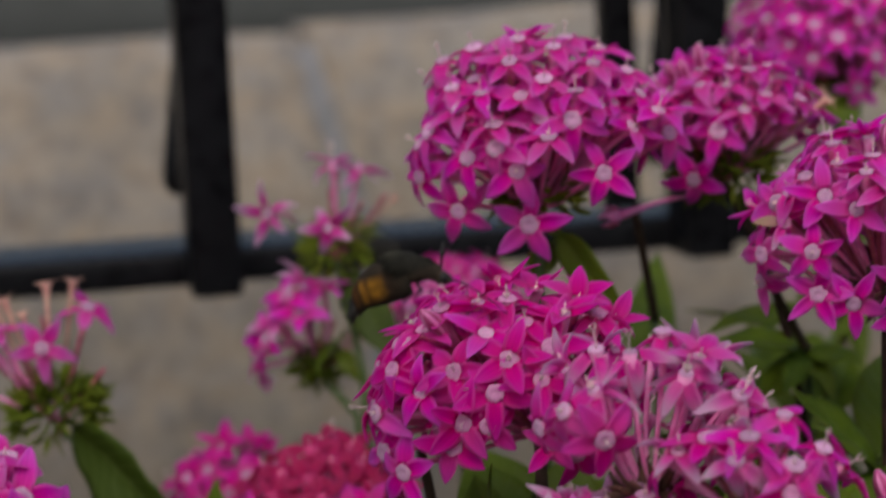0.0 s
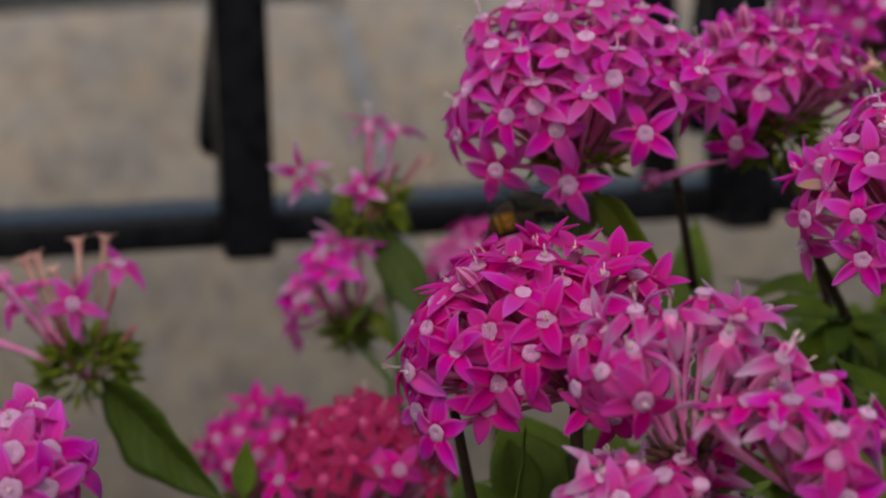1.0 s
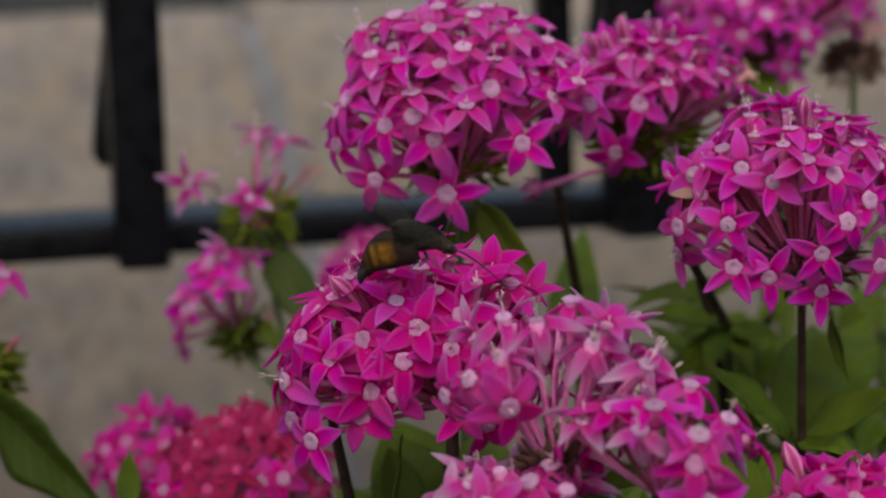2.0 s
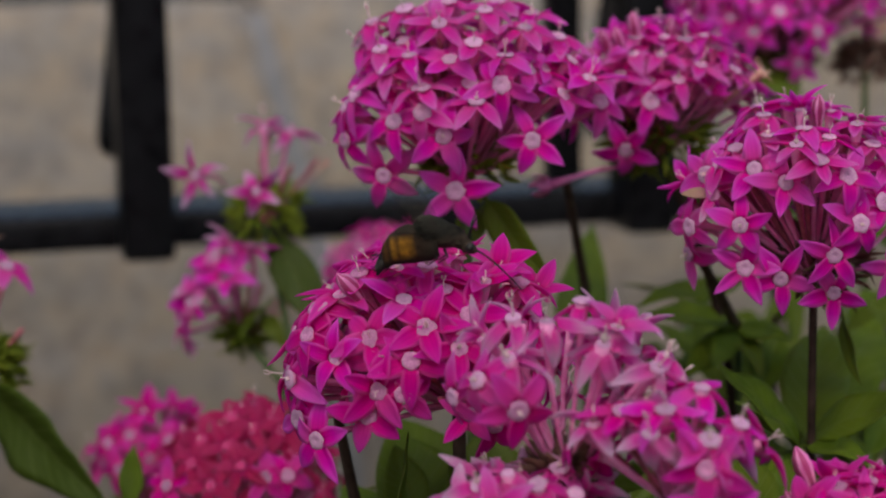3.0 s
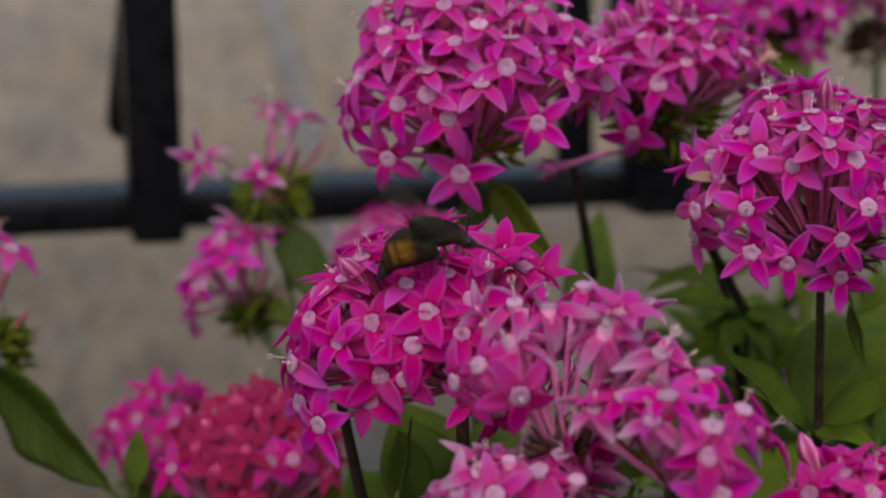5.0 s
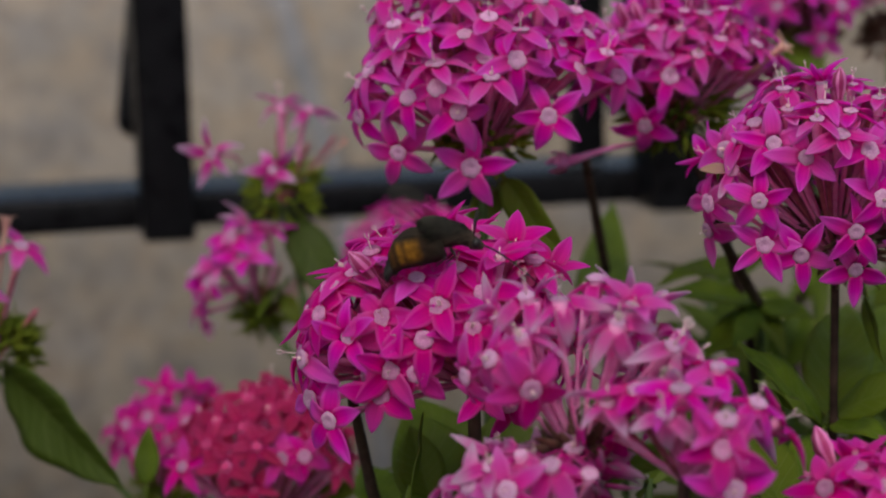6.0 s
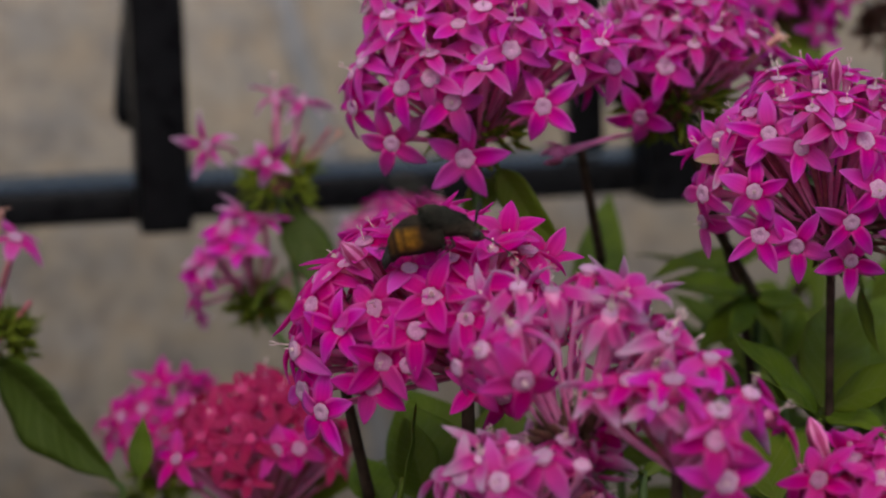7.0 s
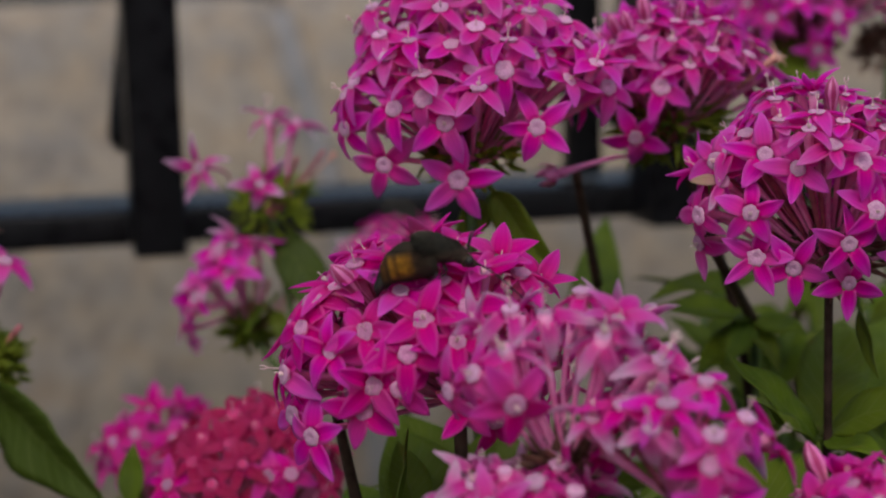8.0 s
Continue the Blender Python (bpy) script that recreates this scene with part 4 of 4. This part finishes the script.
flower("coral-red pentas head with pink eyes", (-0.0414, 0.5188, 0.4698), (0.0284, 0.028, 0.028),
       [(-10, 44, 54, -5, 30, 6), (17, 24, 20, 8, 20, 4, "fresh"), (-18, 20, 40, -10, 20, 6, "coral"), (13, 59, 10, 0, 45, 8), (58, 68, 50, 12, 50, 10), (-16, 67, 30, -8, 50, 10), (-33, 31, 60, -25, 30, 8), (44, 38, 15, 20, 30, 6), (1, 32, 36, 0, 20, 10), (-34, 46, 12, -20, 40, 10), (158, 76, 40, 0, 70, 10), (40, 51, 30, 15, 40, 8), (-48, 16, 10, -30, 30, 6, "fresh"), (30, 23, 50, 15, 20, 6, "fresh")],
       sizes=0.84, seed=13, kind="coral", fill=0.6, lowest=-5, bare=30, green=0.009, foot=(0, 0.04),
       leaves=(((-0.0289, 0.5318, 0.4573), (-0.0146, 0.5227, 0.465), 0.010, 30),
               ((-0.0332, 0.541, 0.451), (-0.0229, 0.5532, 0.4654), 0.011, 0),))
flower("nearly spent pentas head, green sepals and withered buds", (-0.1215, 0.525, 0.5186), (0.0215, 0.0202, 0.0225),
       [(2, 30, 52, 4, 8, 2, "lilac"), (-82, 38, 10, -40, 62, 14, "lilac"), (-79, 24, 30, -55, 30, 8, "lilac"), (113, 58, 50, 40, 62, 20, "lilac")] + [(-147, 83, -2)] + [(-84, 48, -2)] + [(126, 72, -2)] + [(-87, 55, -2)],
       bare=6, knee=(-0.0849, 0.535, 0.4596), droop=-4, sizes=0.9, seed=14, leaf_look=LEAF_DARK, green=0.0155, fill=0, buds=1, wilted=(((-0.1475, 0.515, 0.5184), (-0.1311, 0.52, 0.5091)), ((-0.1407, 0.51, 0.535), (-0.1291, 0.52, 0.5124))), bud_kind="withered", pale=0.9, foot=(0.01, 0.03), stem_material=STEM_GREEN, base_down=0.75,
       leaves=(((-0.1163, 0.522, 0.5026), (-0.0758, 0.49, 0.4749), 0.024, 62, 0.04),))
flower(MAGENTA, (-0.1048, 0.37, 0.5146), (0.0165, 0.0155, 0.0165),
       [(58, 32, 10, 26, 20, 14, "pink"), (19, 10, 40, 0, 8, 6, "pink"), (32, 66, 20, -8, 58, 6, "lilac"), (127, 62, 50, 14, 62, 6, "lilac"), (74, 11, 60, 52, 18, 6, "pink"), (44, 6, 20, 24, -4, 6, "pink"), (24, 37, 0, -4, 30, 6, "lilac")],
       kind="pink", sizes=1.0, fill=0.35, lowest=10, pale=0.2, seed=15, green=0.007, foot=(0, 0.03))
flower("spent brown pentas seed head", (0.1721, 0.6437, 0.5913), (0.0122, 0.0102, 0.0102),
       [],
       bare=0, seed=17, green=0.01, brown=True, fill=0, buds=8, bud_kind="withered", foot=(0.02, 0.02), stem_material=STEM_GREEN)
flower(MAGENTA, (0.0981, 0.3646, 0.5028), (0.0153, 0.0129, 0.0129),
       [(-31, 61, 5), (36, 68, 9), (-123, 54, -3), (-54, 33, 32), (4, 38, 13)],
       sizes=0.8, seed=16, green=0.006, buds=3, foot=(0, 0.03),
       leaves=(((0.1052, 0.3923, 0.4862), (0.1249, 0.4347, 0.5007), 0.016, 0),
               ((0.1027, 0.3923, 0.4862), (0.1047, 0.4246, 0.4982), 0.015, 0),))
UPPER_SHOOTS = (
    ((0.1071, 0.5375, 0.5092), (0.010, 0.020), 12, 0.0295, 100),
    ((0.1142, 0.4743, 0.4913), (-0.010, 0.030), 12, 0.0295, 101),
    ((0.1486, 0.55, 0.4964), (0.015, 0.020), 14, 0.041, 102),
    ((0.0919, 0.5909, 0.4917), (0.010, 0.030), 12, 0.0369, 103),
    ((0.0976, 0.4397, 0.4948), (-0.010, 0.020), 12, 0.0328, 104),
    ((0.0885, 0.4893, 0.4867), (0.015, 0.030), 14, 0.0369, 105),
    ((0.0297, 0.4907, 0.4884), (0.010, 0.020), 12, 0.0328, 106),
    ((0.0616, 0.4908, 0.4938), (-0.010, 0.030), 14, 0.0369, 107),
    ((0.0103, 0.4706, 0.4864), (0.015, 0.020), 10, 0.0287, 108),
    ((0.1345, 0.4882, 0.4854), (0.010, 0.030), 14, 0.041, 109),
    ((0.1371, 0.5702, 0.4944), (-0.010, 0.020), 14, 0.041, 110),
    ((0.1748, 0.6146, 0.5283), (0.015, 0.030), 12, 0.0369, 111),
)
LOWER_SHOOTS = (
    ((0.1494, 0.6622, 0.5757), (0.010, 0.020), 10, 0.0246, 112),
    ((0.0424, 0.4502, 0.4894), (-0.010, 0.030), 12, 0.0328, 113),
    ((0.0616, 0.4396, 0.4887), (0.015, 0.020), 12, 0.0328, 114),
    ((0.0971, 0.5737, 0.5138), (0.010, 0.030), 12, 0.041, 115),
    ((0.1041, 0.5509, 0.4959), (-0.010, 0.020), 14, 0.0451, 116),
    ((0.1306, 0.6118, 0.5022), (0.015, 0.030), 12, 0.041, 117),
    ((0.1534, 0.5916, 0.5051), (0.010, 0.020), 14, 0.0451, 118),
    ((0.116, 0.5393, 0.4872), (-0.010, 0.030), 14, 0.0451, 119),
    ((0.1185, 0.4674, 0.4788), (0.015, 0.020), 14, 0.041, 120),
    ((0.0923, 0.5687, 0.4774), (0.010, 0.030), 14, 0.0451, 121),
    ((0.1598, 0.552, 0.5119), (-0.010, 0.020), 14, 0.0451, 122),
    ((0.096, 0.4873, 0.4739), (0.015, 0.030), 14, 0.041, 123),
    ((-0.0002, 0.5382, 0.4628), (0.010, 0.020), 10, 0.0328, 124),
)
for top, foot, count, size, seed in UPPER_SHOOTS + LOWER_SHOOTS:
    leafy_shoot(top, foot, count, size, seed)


# ---- the hawk moth ----
def moth_body_material():
    m, n, l, p = shader("moth_fur", 0.85, 0.0, 0.2)
    tc = n.new("ShaderNodeTexCoord")
    sx = n.new("ShaderNodeSeparateXYZ")
    l.new(tc.outputs["Object"], sx.inputs[0])
    mr = n.new("ShaderNodeMapRange")
    mr.inputs["From Min"].default_value, mr.inputs["From Max"].default_value = -0.0115, 0.002
    l.new(sx.outputs["X"], mr.inputs["Value"])
    r = ramp(n, [(0.0, (0.008, 0.006, 0.006)), (0.16, (0.012, 0.008, 0.006)), (0.24, (0.10, 0.040, 0.008)), (0.30, (0.03, 0.014, 0.006)), (0.36, (0.25, 0.115, 0.010)), (0.44, (0.12, 0.050, 0.008)), (0.50, (0.27, 0.125, 0.010)),
                 (0.64, (0.24, 0.110, 0.012)), (0.74, (0.045, 0.025, 0.014)), (1.0, (0.028, 0.022, 0.014))])
    l.new(mr.outputs[0], r.inputs[0])
    mz = n.new("ShaderNodeMapRange")
    mz.inputs["From Min"].default_value, mz.inputs["From Max"].default_value = -0.0035, 0.0045
    l.new(sx.outputs["Z"], mz.inputs["Value"])
    rz = ramp(n, [(0.15, (1, 1, 1)), (0.35, (0, 0, 0)), (0.72, (0, 0, 0)), (0.9, (1, 1, 1))])
    l.new(mz.outputs[0], rz.inputs[0])
    c = mix(n, l, "MIX", rz.outputs[0], r.outputs[0], (0.030, 0.022, 0.014))
    nz = noise_at(n, l, 700, 3)
    vr = ramp(n, [(0.3, (0.55, 0.55, 0.55)), (0.7, (1.2, 1.2, 1.2))])
    l.new(nz.outputs[0], vr.inputs[0])
    c = mix(n, l, "MULTIPLY", 1.0, c, vr.outputs[0])
    l.new(c, p.inputs["Base Color"])
    bumped(n, l, p, nz.outputs[0], 0.6, 0.0004)
    return m


def moth_thorax_material():
    """Dark olive above, its crest paler with painted rim light, greyer brown towards the breast, with hair-fine
    streaks.
    """
    m, n, l, p = shader("moth_thorax", 0.8, 0.0, 0.25)
    tc = n.new("ShaderNodeTexCoord")
    sx = n.new("ShaderNodeSeparateXYZ")
    l.new(tc.outputs["Object"], sx.inputs[0])
    mr = n.new("ShaderNodeMapRange")
    mr.inputs["From Min"].default_value, mr.inputs["From Max"].default_value = -0.0025, 0.0065
    l.new(sx.outputs["Z"], mr.inputs["Value"])
    r = ramp(n, [(0.0, (0.075, 0.055, 0.040)), (0.32, (0.055, 0.040, 0.028)), (0.48, (0.016, 0.014, 0.009)), (0.85, (0.014, 0.014, 0.009)), (1.0, (0.050, 0.048, 0.034))])
    l.new(mr.outputs[0], r.inputs[0])
    mp = n.new("ShaderNodeMapping")
    mp.inputs["Scale"].default_value = (500, 1800, 1800)
    l.new(tc.outputs["Object"], mp.inputs[0])
    nz = n.new("ShaderNodeTexNoise")
    nz.inputs["Scale"].default_value, nz.inputs["Detail"].default_value = 1.0, 4.0
    l.new(mp.outputs[0], nz.inputs["Vector"])
    vr = ramp(n, [(0.3, (0.45, 0.45, 0.45)), (0.7, (1.35, 1.3, 1.2))])
    l.new(nz.outputs[0], vr.inputs[0])
    l.new(mix(n, l, "MULTIPLY", 1.0, r.outputs[0], vr.outputs[0]), p.inputs["Base Color"])
    bumped(n, l, p, nz.outputs[0], 0.8, 0.0005)
    return m


MOTH_FUR = moth_body_material()
MOTH_THORAX = moth_thorax_material()
MOTH_OLIVE = plain("moth_olive", (0.006, 0.005, 0.004), (0.026, 0.021, 0.014), 700, 0.8, 0.6, 0.0004)
MOTH_DARK = plain("moth_dark", (0.008, 0.008, 0.008), (0.025, 0.022, 0.018), 800, 0.5, 0.3, 0.0003)


def wing_material():
    m, n, l, p = shader("beating_wing", 0.7, 0.0, 0.2)
    nz = noise_at(n, l, 300, 3)
    r = ramp(n, [(0.3, (0.03, 0.028, 0.022)), (0.7, (0.08, 0.07, 0.05))])
    l.new(nz.outputs[0], r.inputs[0])
    l.new(r.outputs[0], p.inputs["Base Color"])
    p.inputs["Alpha"].default_value = 0.13
    return m


WING = wing_material()


def loft(bm, rings, sides=16):
    """Rings of (x, centre z, half width, half height) along x, closed at both ends."""
    made = []
    for x, z, w, h in rings:
        made.append([bm.verts.new((x, w * math.cos(a), z + h * math.sin(a))) for a in (2 * math.pi * k / sides for k in range(sides))])
    for a, b in zip(made, made[1:]):
        for k in range(sides):
            bm.faces.new((a[k], a[(k + 1) % sides], b[(k + 1) % sides], b[k]))
    bm.faces.new(made[0])
    bm.faces.new(made[-1])
    bmesh.ops.recalc_face_normals(bm, faces=bm.faces[:])
    return bm


def hawk_moth():
    ob = thing("hawk_moth", (0, 0, 0.56), "dark olive hawk moth with orange-banded abdomen feeding on a flower", "moth")
    bm = bmesh.new()
    loft(bm, [(-0.0095, -0.0016, 0.0014, 0.0016), (-0.0088, -0.0010, 0.0022, 0.0026), (-0.007, 0.0004, 0.0029, 0.0033), (-0.0045, 0.0009, 0.0035, 0.0041),
              (-0.0028, 0.0010, 0.0037, 0.0044), (-0.0012, 0.0008, 0.0037, 0.0042), (0.001, 0.0002, 0.0034, 0.0038), (0.003, 0.0006, 0.0030, 0.0036)])
    part("abdomen", bm, MOTH_FUR, ob, "abdomen with orange side bands")
    rng = random.Random(4)
    bm = bmesh.new()
    loft(bm, [(-0.0112, -0.0036, 0.0012, 0.0012), (-0.0106, -0.0030, 0.0018, 0.0016), (-0.0095, -0.0018, 0.0018, 0.0020), (-0.0082, -0.0008, 0.0016, 0.0018)], 10)
    for i in range(70):
        c = Vector((rng.uniform(-0.0105, -0.0075), rng.uniform(-0.0016, 0.0016), rng.uniform(-0.0034, 0.0006)))
        d = Vector((-1.0, rng.uniform(-0.5, 0.5), rng.uniform(-0.9, 0.2)))
        blade(bm, rng.uniform(0.0012, 0.0024), 0.0002, 0.0001, lambda t: 1 - t, 0.1, 0.0, n=2, half=1, m=Matrix.Translation(c) @ d.to_track_quat("X", "Z").to_matrix().to_4x4())
    part("tail_tuft", bm, MOTH_DARK, ob)
    bm = bmesh.new()
    loft(bm, [(-0.0016, 0.0030, 0.0012, 0.0016), (-0.0010, 0.0030, 0.0026, 0.0029), (0.0006, 0.0030, 0.0034, 0.0036), (0.0026, 0.0027, 0.0035, 0.0037), (0.0048, 0.0019, 0.0032, 0.0033), (0.0066, 0.0011, 0.0028, 0.0029), (0.0084, 0.0001, 0.0023, 0.0026), (0.0098, -0.0012, 0.0015, 0.0018)])
    for v in bm.verts:
        v.co += Vector((0, 0.0004, 0.0005)) * noise.noise(v.co * 420)
    # the fur lies back along the body
    rng = random.Random(5)
    for i in range(420):
        x, a = rng.uniform(-0.0008, 0.0088), rng.uniform(-0.5, 3.64)
        f = (x + 0.0008) / 0.0100
        c = Vector((x, 0.0034 * (1 - 0.40 * f * f) * math.cos(a), 0.0028 - 0.0030 * f * f + 0.0034 * (1 - 0.30 * f * f) * math.sin(a)))
        d = Vector((-1.0, 0.30 * math.cos(a), 0.30 * math.sin(a) - 0.1)) + Vector((0, rng.uniform(-0.3, 0.3), rng.uniform(-0.3, 0.3)))
        blade(bm, rng.uniform(0.0009, 0.0018), 0.00014, 0.00008, lambda t: 1 - t, 0.1, 0.0, n=2, half=1, m=Matrix.Translation(c) @ d.to_track_quat("X", "Z").to_matrix().to_4x4())
    part("thorax", bm, MOTH_THORAX, ob, "furry olive thorax")
    bm = bmesh.new()
    loft(bm, [(0.0080, -0.0009, 0.0019, 0.0021), (0.0094, -0.0017, 0.0019, 0.0019), (0.0105, -0.0024, 0.0014, 0.0013), (0.0113, -0.0030, 0.0006, 0.0005)], 12)
    part("head", bm, MOTH_THORAX, ob)
    for s in (1, -1):
        bm = bmesh.new()
        bmesh.ops.create_uvsphere(bm, u_segments=12, v_segments=8, radius=0.00105, matrix=Matrix.Translation((0.0097, s * 0.0015, -0.0019)))
        part("eye", bm, MOTH_DARK, ob)
        bm = bmesh.new()
        tube(bm, [(0.0098, s * 0.0008, -0.0002), (0.0110, s * 0.0020, 0.0026), (0.0122, s * 0.0030, 0.0044)], [0.00012, 0.00022, 0.00016], 6)
        part("antenna", bm, MOTH_DARK, ob)
        bm = bmesh.new()
        m = pose(0.0032, s * 0.0022, 0.0028, 0, 0, s * 118) @ pose(0, 0, 0, 0, -38, 0)
        blade(bm, 0.019, 0.0042, 0.00012, lambda t: min(1, t * 5) * (0.45 + 0.75 * t) * math.sqrt(max(0.0, 1 - t ** 6)), 0.05, 0.0, n=8, half=2, m=m)
        part("fore_wing", bm, WING, ob, "fore wing blurred by its beat")
        bm = bmesh.new()
        m = pose(0.0008, s * 0.0024, 0.0024, 0, 0, s * 140) @ pose(0, 0, 0, 0, -20, 0)
        blade(bm, 0.011, 0.0038, 0.00012, leaf_shape, 0.05, 0.0, n=6, half=2, m=m)
        part("hind_wing", bm, WING, ob)
        for k in range(2):
            bm = bmesh.new()
            x = 0.0020 + 0.0022 * k
            tube(bm, [(x, s * 0.0014, -0.0014), (x + 0.0005, s * 0.0020, -0.0030), (x - 0.0018, s * 0.0018, -0.0040)], [0.0003, 0.00022, 0.00014], 6)
            part("leg", bm, MOTH_DARK, ob)
    bm = bmesh.new()
    tube(bm, bezier(Vector((0.0111, 0, -0.0030)), Vector((0.0140, 0, -0.0052)), Vector((0.0166, 0, -0.0090)), Vector((0.0196, 0, -0.0138)), 10), [0.00024 - 0.00001 * i for i in range(11)], 6)
    part("proboscis", bm, MOTH_DARK, ob, "thin dark proboscis reaching into a floret")
    return ob


moth = hawk_moth()
moth.scale = (1.0, 1.0, 1.0)

# seconds, place in metres, nose-up turn (minus is up) and heading in degrees
FLIGHT = [
    (0, -0.0122, 0.3566, 0.5664, -17, 3.7),
    (0.1, -0.0125, 0.3573, 0.5669, -15.3, 3.8),
    (0.2, -0.0127, 0.3579, 0.5653, -17.4, 4.6),
    (0.3, -0.0133, 0.3602, 0.5656, -14.9, 4.5),
    (0.4, -0.0109, 0.3605, 0.5661, -15, 4.5),
    (0.5, -0.0109, 0.3609, 0.5675, -15.3, 4.6),
    (0.6, -0.0199, 0.3992, 0.5761, -4.1, 1.9),
    (0.7, -0.0128, 0.4127, 0.5703, -10, 2.9),
    (0.8, 0.0, 0.4284, 0.5618, -9.2, 2.8),
    (0.9, 0.0073, 0.4485, 0.5607, -22.3, 4.9),
    (1, 0.008, 0.4579, 0.5572, -19.8, 4.4),
    (1.1, 0.0086, 0.4585, 0.5573, -20.7, 4.6),
    (1.2, 0.0114, 0.4386, 0.5561, -13, 3.5),
    (1.3, 0.0133, 0.4194, 0.5568, -13.2, 3.1),
    (1.4, 0.0118, 0.4023, 0.5592, -13.2, 2.8),
    (1.5, 0.0105, 0.3957, 0.5598, -10.5, 2.1),
    (1.7, 0.0095, 0.3915, 0.5609, -11.6, 1.2),
    (2, 0.0085, 0.3868, 0.561, -13.5, 0.8),
    (2.2, 0.0091, 0.3906, 0.5616, -11.6, 0.5),
    (3.5, 0.0112, 0.3887, 0.5598, -8.8, 0.4),
    (3.6, 0.0098, 0.3887, 0.559, -13.2, 1.1),
    (4, 0.0107, 0.3889, 0.5577, -19.1, 2.1),
    (5.5, 0.0101, 0.3894, 0.5571, -15.8, 2.4),
    (5.7, 0.0106, 0.3896, 0.5559, -15.7, 2.4),
    (6, 0.0095, 0.3901, 0.5559, -15.4, 2.5),
    (6.3, 0.0101, 0.3895, 0.5558, -16.7, 2.7),
    (6.7, 0.0109, 0.3894, 0.5559, -14.5, 2.4),
    (7, 0.0111, 0.3897, 0.5563, -12.3, 2.1),
    (7.3, 0.0111, 0.3911, 0.5582, -11.8, 1.9),
    (7.5, 0.0107, 0.3915, 0.5556, -11.1, 1.7),
    (7.7, 0.0112, 0.3917, 0.5543, -13.2, 2),
    (7.9, 0.0106, 0.3921, 0.5538, -13.9, 2.2),
    (8, 0.0113, 0.3925, 0.5549, -12.4, 1.9),
]


def motions():
    walk(moth, [(t, pose(x, y, z, 0, nose, heading)) for t, x, y, z, nose, heading in FLIGHT])


motions()
